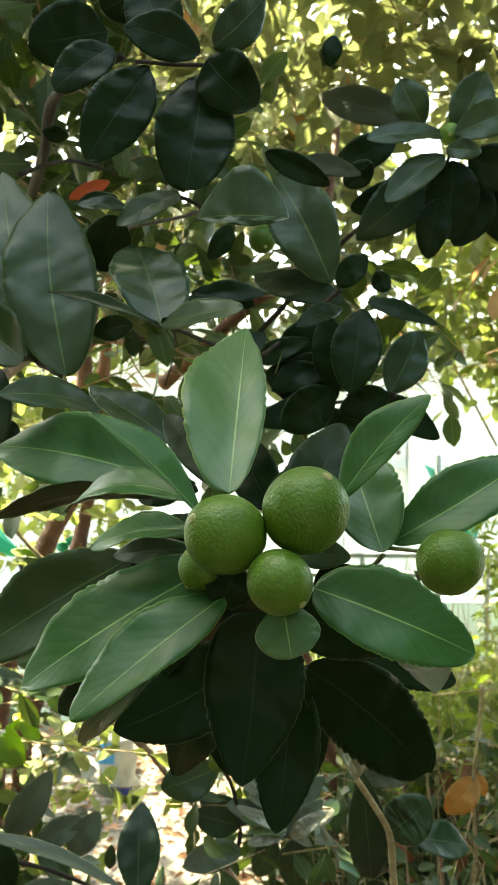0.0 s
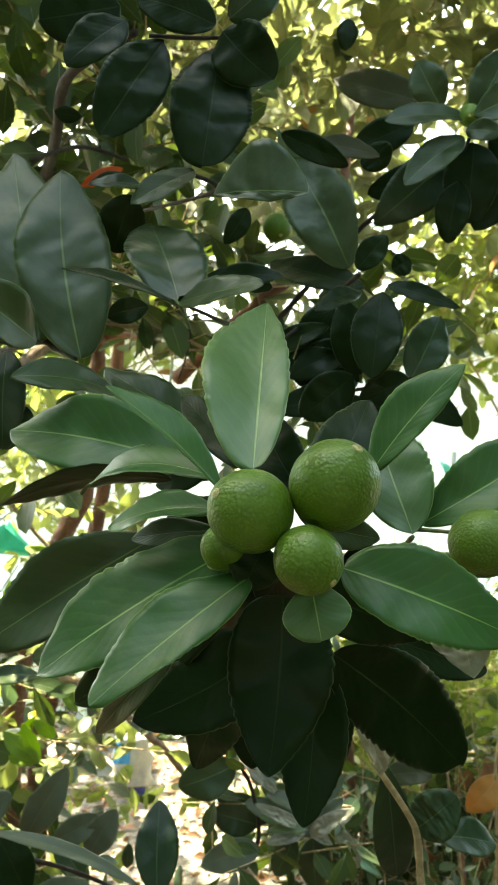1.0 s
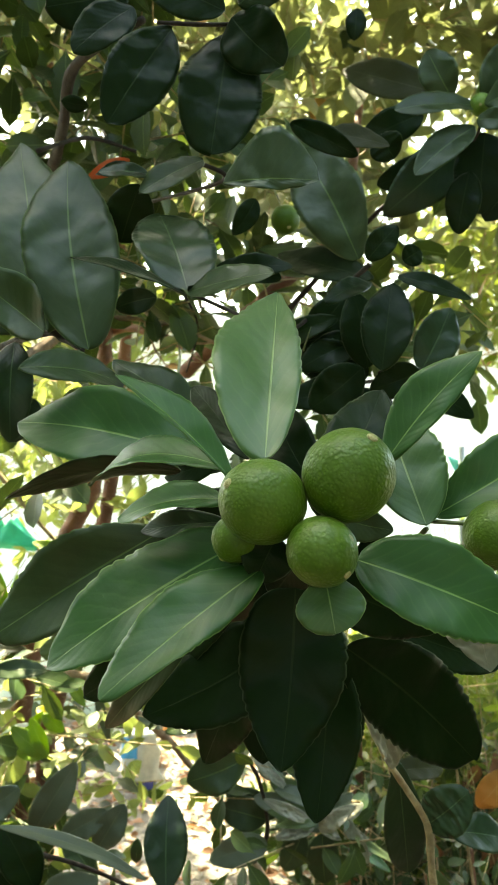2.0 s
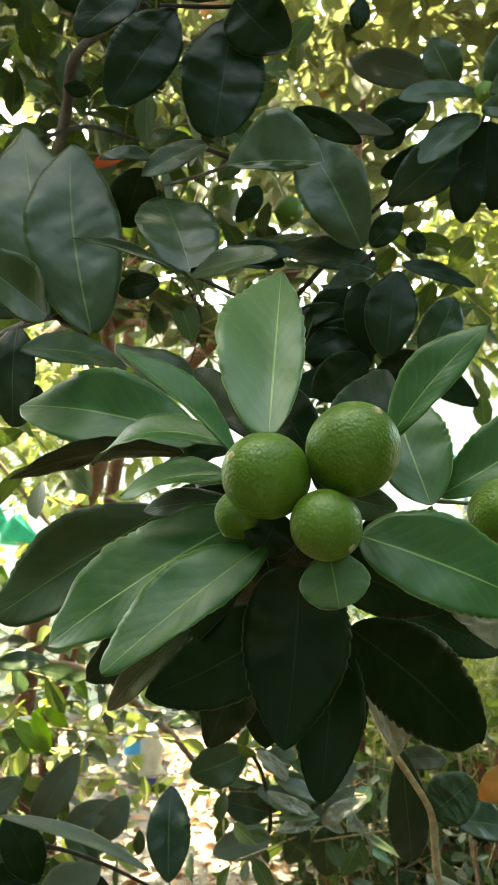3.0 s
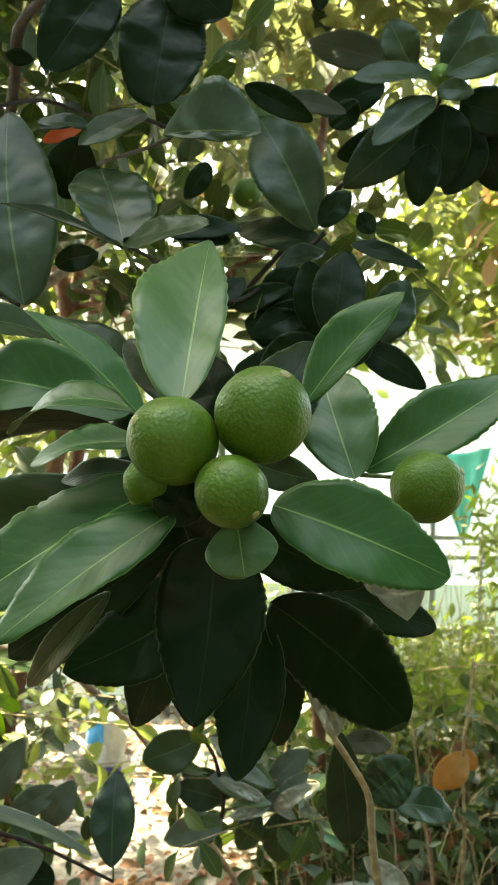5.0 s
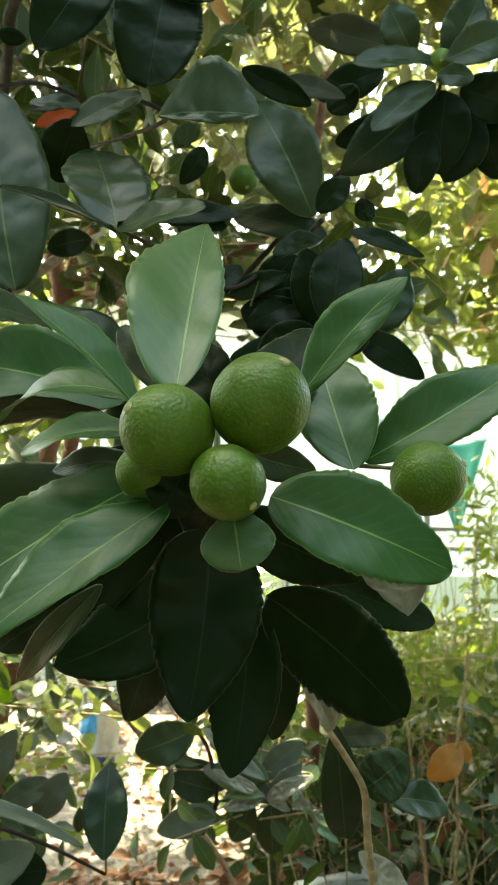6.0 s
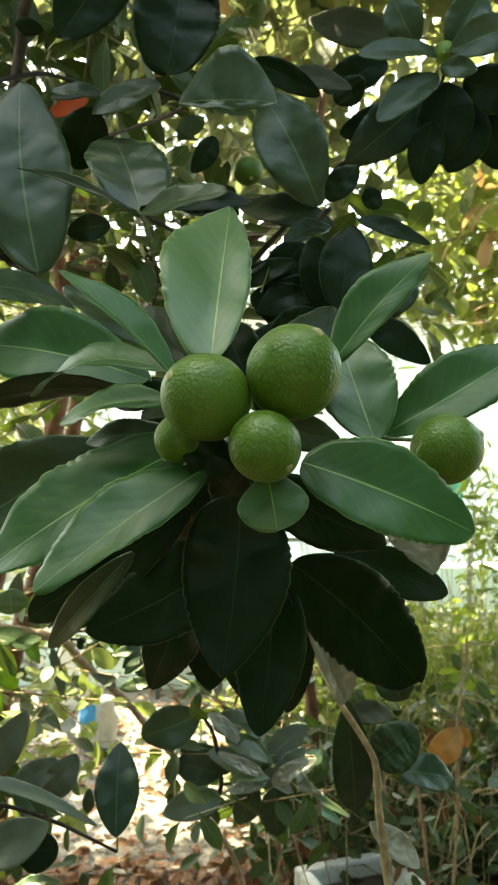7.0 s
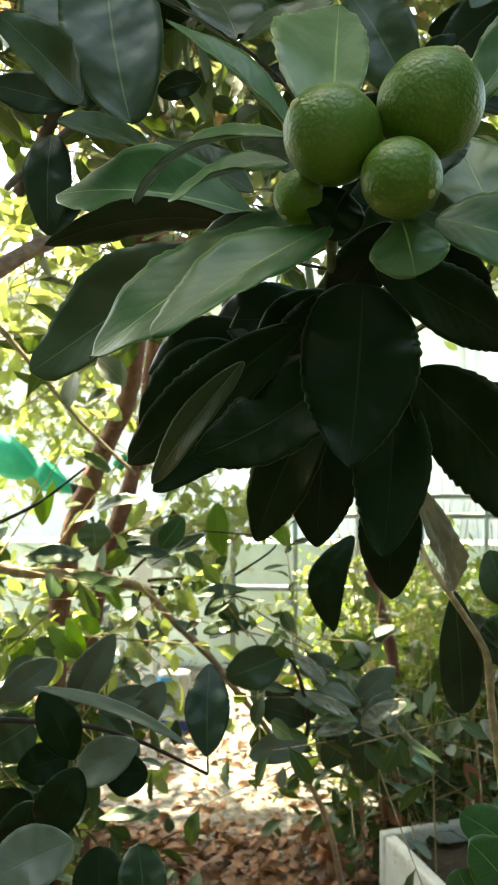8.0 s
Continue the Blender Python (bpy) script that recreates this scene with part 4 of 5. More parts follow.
leaf(shoot_side, (-0.157, 0.683, 1.365), (-0.188, 0.738, 1.534), 0.077, (0.18, -0.92, 0.33), 0.03, 0.07, 0, leaf_mature, form=(0.95, 0.55, 0.78), crinkle=0.028)
leaf(shoot_side, (-0.192, 0.690, 1.381), (-0.238, 0.765, 1.560), 0.076, (0.01, -0.92, 0.39), 0.03, 0.07, 0, leaf_mature, crinkle=0.028)
leaf(shoot_side, (-0.187, 0.664, 1.376), (-0.228, 0.607, 1.412), 0.045, (0.82, -0.57, 0.03), 0.04, 0.23, 0, leaf_mature)
leaf(shoot_side, (-0.192, 0.618, 1.344), (-0.131, 0.693, 1.338), 0.036, (0.63, -0.46, 0.63), 0.06, 0.19, 0, leaf_mature)
leaf(shoot_side, (-0.066, 0.677, 1.310), (-0.140, 0.693, 1.357), 0.037, (0.23, -0.75, 0.61), 0.04, 0.19, 0, leaf_mature)
leaf(shoot_side, (-0.235, 0.74, 1.379), (-0.232, 0.72, 1.293), 0.037, (0.35, -0.90, 0.25), 0.12, 0.10, 20, leaf_deep)
leaf(shoot_side, (-0.218, 0.74, 1.33), (-0.233, 0.72, 1.294), 0.03, (0.20, -0.90, 0.40), 0.05, 0.10, 0, leaf_deep)
leaf(shoot_side, (-0.202, 0.704, 1.387), (-0.271, 0.699, 1.405), 0.03, (0.05, -1.00, -0.03), 0.05, 0.10, 0, leaf_deep)
# leaves above the shoot
shoot_above = tube('twig', tree_near, [(-0.105, 0.706, 1.634), (-0.038, 0.698, 1.628), (-0.020, 0.718, 1.663)], 0.0018, 0.0018, bark_dark)
leaf(shoot_above, (-0.073, 0.635, 1.401), (-0.103, 0.703, 1.475), 0.062, (0.30, -0.94, 0.12), 0.04, 0.16, 0, leaf_deep, form=(0.9, 0.5, 0.52))
leaf(shoot_above, (-0.073, 0.636, 1.397), (-0.145, 0.582, 1.414), 0.020, (0.48, -0.40, 0.78), 0.05, 0.15, 0, leaf_shaded)
leaf(shoot_above, (-0.073, 0.636, 1.399), (-0.009, 0.599, 1.405), 0.028, (-0.44, -0.67, 0.59), 0.04, 0.20, 0, leaf_mature)
leaf(shoot_above, (0.083, 1.053, 1.517), (0.014, 1.106, 1.67), 0.085, (-0.34, -0.93, 0.15), 0.05, 0.14, 0, leaf_mature, form=(1, 0.6, 0.72), crinkle=0.028)
leaf(shoot_above, (-0.049, 0.665, 1.488), (0.024, 0.654, 1.485), 0.047, (-0.15, -0.97, 0.18), 0.04, 0.10, 0, leaf_mature, bias=-0.65, crinkle=0.028)
leaf(shoot_above, (-0.047, 0.704, 1.623), (-0.059, 0.675, 1.514), 0.066, (0.19, -0.95, 0.23), 0.03, 0.10, 0, leaf_shaded, form=(1.1, 0.6, 0.52), crinkle=0.028)
leaf(shoot_above, (-0.092, 0.697, 1.624), (-0.136, 0.657, 1.533), 0.051, (0.49, -0.86, 0.14), 0.04, 0.12, 0, leaf_shaded, crinkle=0.028)
leaf(shoot_above, (-0.135, 0.735, 1.675), (-0.194, 0.693, 1.643), 0.058, (0.61, -0.78, -0.12), 0.04, 0.10, 0, leaf_shaded)
leaf(shoot_above, (-0.123, 0.696, 1.642), (-0.167, 0.675, 1.597), 0.038, (0.24, -0.94, 0.23), 0.04, 0.10, 0, leaf_shaded)
leaf(shoot_above, (-0.048, 0.678, 1.627), (-0.110, 0.676, 1.650), 0.039, (0.02, -1.00, -0.05), 0.04, 0.12, 0, leaf_shaded)
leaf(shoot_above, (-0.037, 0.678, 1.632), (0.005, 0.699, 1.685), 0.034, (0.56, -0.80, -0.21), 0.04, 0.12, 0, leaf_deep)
leaf(shoot_above, (-0.043, 0.688, 1.627), (-0.003, 0.68, 1.583), 0.05, (-0.30, -0.95, -0.10), 0.05, 0.12, 0, leaf_shaded)
leaf(shoot_above, (-0.080, 0.737, 1.655), (-0.109, 0.754, 1.734), 0.051, (-0.12, -0.98, 0.18), 0.05, 0.12, 0, leaf_shaded)
leaf(shoot_above, (-0.144, 0.754, 1.703), (-0.083, 0.755, 1.744), 0.051, (0.28, -0.87, -0.40), 0.05, 0.12, 0, leaf_shaded)
leaf(shoot_above, (-0.145, 0.751, 1.466), (-0.125, 0.731, 1.510), 0.041, (0.12, -0.89, -0.45), 0.04, 0.10, 0, leaf_shaded)
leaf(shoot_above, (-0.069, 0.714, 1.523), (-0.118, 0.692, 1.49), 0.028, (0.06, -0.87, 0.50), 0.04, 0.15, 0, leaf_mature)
leaf(shoot_above, (-0.132, 0.771, 1.538), (-0.171, 0.769, 1.532), 0.014, (-0.00, -0.95, 0.33), 0.04, 0.15, 0, leaf_shaded)
leaf(shoot_above, (-0.186, 0.807, 1.609), (-0.212, 0.805, 1.614), 0.015, (-0.02, -0.93, -0.36), 0.04, 0.15, 0, leaf_shaded, fine=False)
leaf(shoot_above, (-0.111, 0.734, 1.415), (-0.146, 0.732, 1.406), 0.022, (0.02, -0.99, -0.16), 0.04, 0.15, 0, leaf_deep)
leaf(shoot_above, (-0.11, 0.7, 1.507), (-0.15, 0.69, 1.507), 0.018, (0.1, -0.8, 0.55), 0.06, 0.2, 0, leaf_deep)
# leaves behind the fruit, most in the shade-darkened leaf colour
shoot_behind = tube('twig', tree_near, [(-0.075, 0.635, 1.401), (-0.038, 0.717, 1.395), (-0.004, 0.919, 1.409), (0.048, 1.021, 1.465), (0.089, 0.973, 1.492)], 0.0012, 0.0030, bark_dark)
leaf(shoot_behind, (0.093, 0.888, 1.366), (0.107, 0.916, 1.46), 0.053, (-0.04, -0.95, 0.30), 0.05, 0.10, 0, leaf_shaded)
leaf(shoot_behind, (0.086, 0.967, 1.377), (0.070, 0.965, 1.460), 0.048, (-0.08, -1.00, -0.04), 0.05, 0.10, 0, leaf_shaded)
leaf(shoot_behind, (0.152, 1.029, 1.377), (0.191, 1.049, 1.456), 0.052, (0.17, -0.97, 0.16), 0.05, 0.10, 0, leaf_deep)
leaf(shoot_behind, (0.121, 0.939, 1.365), (0.195, 0.942, 1.320), 0.037, (0.15, -0.97, 0.17), 0.05, 0.10, 0, leaf_shaded)
leaf(shoot_behind, (0.061, 0.985, 1.457), (0.017, 0.985, 1.405), 0.041, (0.05, -1.00, -0.04), 0.05, 0.10, 0, leaf_shaded)
leaf(shoot_behind, (0.088, 0.988, 1.372), (0.002, 0.984, 1.398), 0.053, (0.01, -1.00, -0.10), 0.05, 0.10, 0, leaf_shaded)
leaf(shoot_behind, (0.078, 0.947, 1.375), (0.022, 0.946, 1.331), 0.050, (0.02, -1.00, -0.01), 0.05, 0.10, 0, leaf_shaded)
leaf(shoot_behind, (0.079, 0.886, 1.478), (0.109, 0.885, 1.512), 0.028, (-0.09, -1.00, -0.02), 0.05, 0.10, 0, leaf_shaded)
leaf(shoot_behind, (0.099, 1.036, 1.489), (-0.016, 1.161, 1.549), 0.048, (-0.48, -0.70, 0.53), 0.05, 0.15, 0, leaf_shaded)
leaf(shoot_behind, (0.087, 0.936, 1.465), (0.036, 0.885, 1.435), 0.024, (0.36, -0.71, 0.61), 0.05, 0.15, 0, leaf_shaded)
leaf(shoot_behind, (0.115, 0.936, 1.471), (0.193, 0.939, 1.446), 0.024, (0.17, -0.88, 0.44), 0.05, 0.15, 0, leaf_shaded)
leaf(shoot_behind, (0.121, 0.936, 1.487), (0.140, 0.937, 1.499), 0.025, (0.07, -0.99, -0.08), 0.05, 0.15, 0, leaf_shaded)
leaf(shoot_behind, (0.137, 0.919, 1.367), (0.083, 0.918, 1.348), 0.037, (0.03, -1.00, -0.02), 0.05, 0.15, 0, leaf_shaded)
leaf(shoot_behind, (-0.035, 0.930, 1.555), (-0.060, 0.930, 1.517), 0.024, (0.16, -0.98, -0.11), 0.05, 0.15, 0, leaf_shaded)
leaf(shoot_behind, (0.002, 0.93, 1.636), (0.074, 0.932, 1.6), 0.028, (-0.14, -0.97, -0.21), 0.05, 0.15, 0, leaf_shaded)
leaf(shoot_behind, (-0.069, 0.831, 1.461), (-0.007, 0.833, 1.450), 0.028, (0.09, -0.94, 0.33), 0.05, 0.15, 0, leaf_shaded)
leaf(shoot_behind, (-0.074, 0.831, 1.455), (0.004, 0.833, 1.461), 0.025, (0.00, -0.95, 0.33), 0.05, 0.15, 0, leaf_shaded)
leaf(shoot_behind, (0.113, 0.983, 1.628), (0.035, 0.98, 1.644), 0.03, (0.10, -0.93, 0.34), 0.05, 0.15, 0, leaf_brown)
leaf(shoot_behind, (0.125, 1.034, 1.631), (0.105, 1.032, 1.658), 0.041, (-0.19, -0.96, -0.19), 0.05, 0.15, 0, leaf_shaded)
leaf(shoot_behind, (0.088, 0.99, 1.412), (0.009, 0.97, 1.376), 0.040, (0.05, -0.95, 0.25), 0.06, 0.15, 8, leaf_shaded)
leaf(shoot_behind, (0.083, 0.99, 1.358), (-0.009, 0.97, 1.34), 0.040, (0.05, -0.95, 0.25), 0.06, 0.15, 8, leaf_shaded)
leaf(shoot_behind, (-0.01, 0.99, 1.412), (0.053, 0.97, 1.433), 0.028, (0.05, -0.95, 0.25), 0.06, 0.15, 8, leaf_shaded)
leaf(shoot_behind, (0.121, 0.99, 1.329), (0.058, 0.97, 1.348), 0.033, (0.05, -0.95, 0.25), 0.06, 0.15, 8, leaf_shaded)
leaf(shoot_behind, (0.002, 0.99, 1.445), (-0.03, 0.97, 1.41), 0.028, (0.05, -0.95, 0.25), 0.06, 0.15, 8, leaf_shaded)
# the upper shoot with the young fruit
shoot_upper = tube('twig', tree_near, [(0.239, 1.086, 1.705), (0.236, 1.106, 1.683), (0.212, 1.186, 1.663), (0.144, 1.284, 1.651), (0.080, 1.383, 1.604), (-0.022, 1.432, 1.501)], 0.0018, 0.0050, bark_dark)
leaf(shoot_upper, (0.232, 1.085, 1.711), (0.127, 1.052, 1.696), 0.039, (0.19, -0.84, 0.51), 0.05, 0.20, 0, leaf_mature)
leaf(shoot_upper, (0.23, 1.086, 1.686), (0.151, 1.055, 1.618), 0.043, (0.03, -0.92, 0.38), 0.05, 0.20, 0, leaf_mature)
leaf(shoot_upper, (0.212, 1.184, 1.767), (0.08, 1.298, 1.859), 0.054, (-0.56, -0.81, 0.20), 0.05, 0.12, 0, leaf_brown)
leaf(shoot_upper, (0.210, 1.134, 1.744), (0.179, 1.132, 1.805), 0.049, (-0.26, -0.95, -0.17), 0.05, 0.12, 0, leaf_mature)
leaf(shoot_upper, (0.243, 1.085, 1.715), (0.283, 1.085, 1.793), 0.054, (0.06, -1.00, -0.04), 0.05, 0.15, 0, leaf_mature)
leaf(shoot_upper, (0.238, 1.065, 1.705), (0.321, 1.047, 1.732), 0.049, (-0.22, -0.98, 0.01), 0.05, 0.15, 0, leaf_mature)
leaf(shoot_upper, (0.228, 1.066, 1.687), (0.267, 1.047, 1.676), 0.028, (-0.42, -0.91, 0.06), 0.05, 0.15, 0, leaf_mature)
leaf(shoot_upper, (0.249, 1.116, 1.690), (0.242, 1.118, 1.586), 0.070, (-0.18, -0.98, -0.01), 0.05, 0.10, 0, leaf_shaded)
leaf(shoot_upper, (0.227, 1.107, 1.637), (0.212, 1.108, 1.559), 0.044, (-0.13, -0.99, 0.01), 0.05, 0.10, 0, leaf_shaded)
leaf(shoot_upper, (0.292, 1.128, 1.667), (0.251, 1.128, 1.579), 0.056, (-0.08, -1.00, 0.03), 0.05, 0.10, 0, leaf_shaded)
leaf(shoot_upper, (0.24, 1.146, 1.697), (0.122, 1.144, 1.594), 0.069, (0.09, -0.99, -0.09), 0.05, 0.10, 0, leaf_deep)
leaf(shoot_upper, (0.209, 1.165, 1.672), (0.116, 1.163, 1.641), 0.046, (0.10, -0.97, -0.22), 0.05, 0.10, 0, leaf_shaded)
leaf(shoot_upper, (0.265, 1.107, 1.690), (0.339, 1.109, 1.668), 0.059, (-0.03, -0.98, -0.21), 0.05, 0.10, 0, leaf_shaded)
leaf(shoot_upper, (0.287, 1.137, 1.686), (0.325, 1.141, 1.588), 0.060, (-0.29, -0.95, -0.14), 0.05, 0.10, 0, leaf_shaded)
leaf(shoot_upper, (0.175, 1.143, 1.727), (0.091, 1.141, 1.689), 0.046, (0.06, -0.99, -0.08), 0.05, 0.10, 0, leaf_shaded)
leaf(shoot_upper, (0.096, 1.278, 1.891), (0.100, 1.277, 1.939), 0.031, (-0.02, -1.00, -0.02), 0.05, 0.10, 0, leaf_shaded, fine=False)
# the low shoots
shoot_low = tube('twig', tree_near, [(-0.445, 1.120, 0.772), (-0.331, 1.110, 0.772), (-0.247, 1.087, 0.763), (-0.156, 1.075, 0.728)], 0.0040, 0.0020, bark_dark)
leaf(shoot_low, (-0.151, 1.034, 0.765), (-0.156, 1.094, 0.856), 0.053, (0.13, -0.82, 0.55), 0.05, 0.10, 0, leaf_deep)
leaf(shoot_low, (-0.352, 1.028, 0.842), (-0.176, 1.043, 0.775), 0.022, (0.35, -0.39, 0.85), 0.05, 0.15, 0, leaf_sheen)
leaf(shoot_low, (-0.321, 1.080, 0.739), (-0.362, 1.077, 0.822), 0.052, (0.38, -0.91, 0.15), 0.05, 0.15, 0, leaf_shaded)
leaf(shoot_low, (-0.315, 1.05, 0.729), (-0.232, 1.038, 0.776), 0.053, (-0.36, -0.84, 0.41), 0.05, 0.15, 0, leaf_sheen)
leaf(shoot_low, (-0.34, 1.129, 0.789), (-0.284, 1.135, 0.881), 0.045, (0.25, -0.96, -0.09), 0.05, 0.15, 0, leaf_sheen)
leaf(shoot_low, (-0.27, 1.186, 0.741), (-0.231, 1.19, 0.805), 0.041, (0.04, -1.00, 0.04), 0.05, 0.15, 0, leaf_sheen)
leaf(shoot_low, (-0.318, 1.182, 0.762), (-0.254, 1.188, 0.796), 0.037, (-0.00, -0.98, 0.18), 0.05, 0.15, 0, leaf_sheen)
leaf(shoot_low, (-0.301, 1.032, 0.748), (-0.341, 1.027, 0.663), 0.056, (0.11, -0.99, 0.00), 0.05, 0.15, 0, leaf_shaded)
leaf(shoot_low, (-0.331, 1.228, 0.600), (-0.261, 1.235, 0.606), 0.025, (-0.04, -0.45, 0.89), 0.05, 0.15, 0, leaf_mature)
leaf(shoot_low, (-0.235, 0.787, 0.781), (-0.301, 0.751, 0.759), 0.053, (0.23, -0.78, 0.58), 0.05, 0.15, 0, leaf_sheen)
leaf(shoot_low, (-0.223, 0.837, 0.689), (-0.231, 0.857, 0.744), 0.048, (0.25, -0.90, 0.36), 0.05, 0.15, 0, leaf_shaded)
leaf(shoot_low, (-0.184, 0.841, 0.689), (-0.194, 0.861, 0.745), 0.045, (0.21, -0.91, 0.36), 0.05, 0.15, 0, leaf_deep)
leaf(shoot_low, (-0.292, 1.112, 0.707), (-0.238, 1.117, 0.710), 0.052, (0.06, -0.93, 0.36), 0.05, 0.15, 0, leaf_shaded)
leaf(shoot_low, (-0.364, 1.147, 0.842), (-0.438, 1.14, 0.791), 0.044, (0.04, -1.00, 0.07), 0.05, 0.15, 0, leaf_sheen)
leaf(shoot_low, (-0.344, 1.128, 0.724), (-0.409, 1.122, 0.703), 0.051, (0.00, -0.96, 0.26), 0.05, 0.15, 0, leaf_shaded)
leaf(shoot_low, (-0.394, 1.144, 0.761), (-0.453, 1.138, 0.725), 0.066, (0.01, -0.99, 0.13), 0.05, 0.15, 0, leaf_mature)
leaf(shoot_low, (-0.395, 1.123, 0.681), (-0.438, 1.119, 0.631), 0.065, (0.04, -1.00, 0.05), 0.05, 0.15, 0, leaf_shaded)
leaf(shoot_low, (-0.354, 1.027, 0.709), (-0.387, 1.023, 0.631), 0.059, (0.15, -0.99, -0.02), 0.05, 0.15, 0, leaf_shaded)
leaf(shoot_low, (-0.276, 1.184, 0.713), (-0.314, 1.181, 0.762), 0.038, (0.56, -0.74, 0.38), 0.05, 0.15, 0, leaf_mature)
leaf(shoot_low, (-0.288, 1.532, 0.441), (-0.290, 1.532, 0.468), 0.018, (0.21, -0.98, 0.02), 0.05, 0.15, 0, leaf_mature, fine=False)
leaf(shoot_low, (-0.225, 1.239, 0.702), (-0.223, 1.239, 0.738), 0.017, (0.16, -0.99, 0.01), 0.05, 0.15, 0, leaf_mature, fine=False)
# the low middle shoot
shoot_middle = tube('twig', tree_near, [(-0.086, 1.453, 0.785), (-0.059, 1.475, 0.734), (-0.045, 1.475, 0.650), (-0.070, 1.512, 0.579)], 0.0030, 0.0040, bark_dark)
leaf(shoot_middle, (0.023, 1.265, 0.994), (-0.005, 1.259, 0.859), 0.051, (-0.06, -1.00, 0.06), 0.10, 0.15, 15, leaf_shaded, crinkle=0.08, bow=0.16)
leaf(shoot_middle, (-0.081, 1.453, 0.776), (-0.177, 1.444, 0.740), 0.069, (0.00, -0.97, 0.23), 0.05, 0.15, 0, leaf_mature)
leaf(shoot_middle, (-0.06, 1.505, 0.735), (-0.001, 1.51, 0.754), 0.043, (0.01, -0.97, 0.26), 0.05, 0.15, 0, leaf_sheen)
leaf(shoot_middle, (-0.040, 1.476, 0.734), (0.042, 1.463, 0.693), 0.042, (0.22, -0.70, 0.67), 0.05, 0.15, 0, leaf_under)
leaf(shoot_middle, (0.029, 1.482, 0.687), (0.099, 1.489, 0.75), 0.045, (-0.11, -0.97, 0.23), 0.05, 0.15, 0, leaf_sheen)
leaf(shoot_middle, (-0.046, 1.505, 0.654), (-0.126, 1.498, 0.678), 0.057, (0.16, -0.95, 0.28), 0.05, 0.15, 0, leaf_mature)
leaf(shoot_middle, (-0.045, 1.455, 0.638), (-0.141, 1.446, 0.611), 0.051, (-0.01, -0.94, 0.33), 0.05, 0.15, 0, leaf_sheen)
leaf(shoot_middle, (0.015, 1.461, 0.656), (-0.018, 1.457, 0.592), 0.044, (-0.13, -0.98, 0.12), 0.05, 0.15, 0, leaf_mature)
leaf(shoot_middle, (0.047, 1.463, 0.652), (0.051, 1.463, 0.569), 0.055, (-0.03, -1.00, 0.00), 0.05, 0.15, 0, leaf_mature)
leaf(shoot_middle, (0.088, 1.467, 0.665), (0.129, 1.470, 0.614), 0.028, (0.15, -0.99, 0.06), 0.12, 0.25, 20, leaf_wilted, crinkle=0.2)
leaf(shoot_middle, (0.043, 1.483, 0.649), (0.117, 1.490, 0.691), 0.042, (-0.24, -0.79, 0.56), 0.08, 0.25, 0, leaf_wilted, crinkle=0.2)
leaf(shoot_middle, (0.006, 1.862, 0.703), (0.112, 1.871, 0.667), 0.050, (0.24, -0.84, 0.49), 0.08, 0.15, 0, leaf_lime)
leaf(shoot_middle, (0.052, 1.484, 0.649), (-0.068, 1.474, 0.706), 0.047, (0.31, -0.80, 0.51), 0.08, 0.15, 0, leaf_sheen)
leaf(shoot_middle, (0.043, 1.483, 0.649), (0.163, 1.493, 0.574), 0.028, (0.47, -0.57, 0.68), 0.08, 0.15, 0, leaf_fresh)
leaf(shoot_middle, (-0.032, 1.517, 0.655), (-0.118, 1.509, 0.699), 0.048, (0.19, -0.95, 0.23), 0.05, 0.15, 0, leaf_mature)
leaf(shoot_middle, (0.007, 1.561, 0.730), (0.061, 1.566, 0.760), 0.037, (-0.04, -0.97, 0.24), 0.05, 0.15, 0, leaf_mature)
leaf(shoot_middle, (0.038, 1.463, 0.661), (0.172, 1.454, 0.606), 0.018, (0.23, -0.69, 0.69), 0.06, 0.20, 0, leaf_under)
leaf(shoot_middle, (0.033, 1.462, 0.658), (-0.044, 1.436, 0.698), 0.024, (0.49, -0.76, 0.44), 0.06, 0.20, 0, leaf_under)
leaf(shoot_middle, (0.033, 1.462, 0.661), (-0.031, 1.436, 0.654), 0.027, (0.22, -0.71, 0.67), 0.06, 0.20, 0, leaf_wilted, crinkle=0.2)
leaf(shoot_middle, (0.042, 1.463, 0.665), (0.097, 1.468, 0.716), 0.031, (-0.24, -0.90, 0.36), 0.06, 0.20, 0, leaf_sheen)
leaf(shoot_middle, (-0.031, 1.457, 0.725), (0.034, 1.443, 0.701), 0.031, (0.18, -0.55, 0.81), 0.06, 0.20, 0, leaf_sheen)
leaf(shoot_middle, (0.042, 1.463, 0.656), (0.121, 1.450, 0.636), 0.022, (0.03, -0.78, 0.62), 0.10, 0.30, 20, leaf_wilted, crinkle=0.2)
leaf(shoot_middle, (-0.068, 1.474, 0.771), (-0.013, 1.459, 0.725), 0.024, (0.20, -0.82, 0.53), 0.06, 0.20, 0, leaf_wilted, crinkle=0.2)
leaf(shoot_middle, (0.041, 1.423, 0.674), (0.097, 1.408, 0.720), 0.027, (-0.42, -0.87, 0.24), 0.10, 0.35, 25, leaf_wilted, crinkle=0.2)
leaf(shoot_middle, (0.085, 1.427, 0.692), (0.118, 1.409, 0.628), 0.030, (-0.19, -0.97, 0.17), 0.12, 0.35, 20, leaf_wilted, crinkle=0.2)
leaf(shoot_middle, (0.027, 1.422, 0.688), (-0.048, 1.395, 0.734), 0.021, (0.48, -0.82, 0.31), 0.10, 0.30, 10, leaf_wilted, crinkle=0.2)
leaf(shoot_middle, (0.036, 1.423, 0.683), (-0.030, 1.397, 0.690), 0.018, (0.33, -0.66, 0.67), 0.10, 0.30, 0, leaf_under)
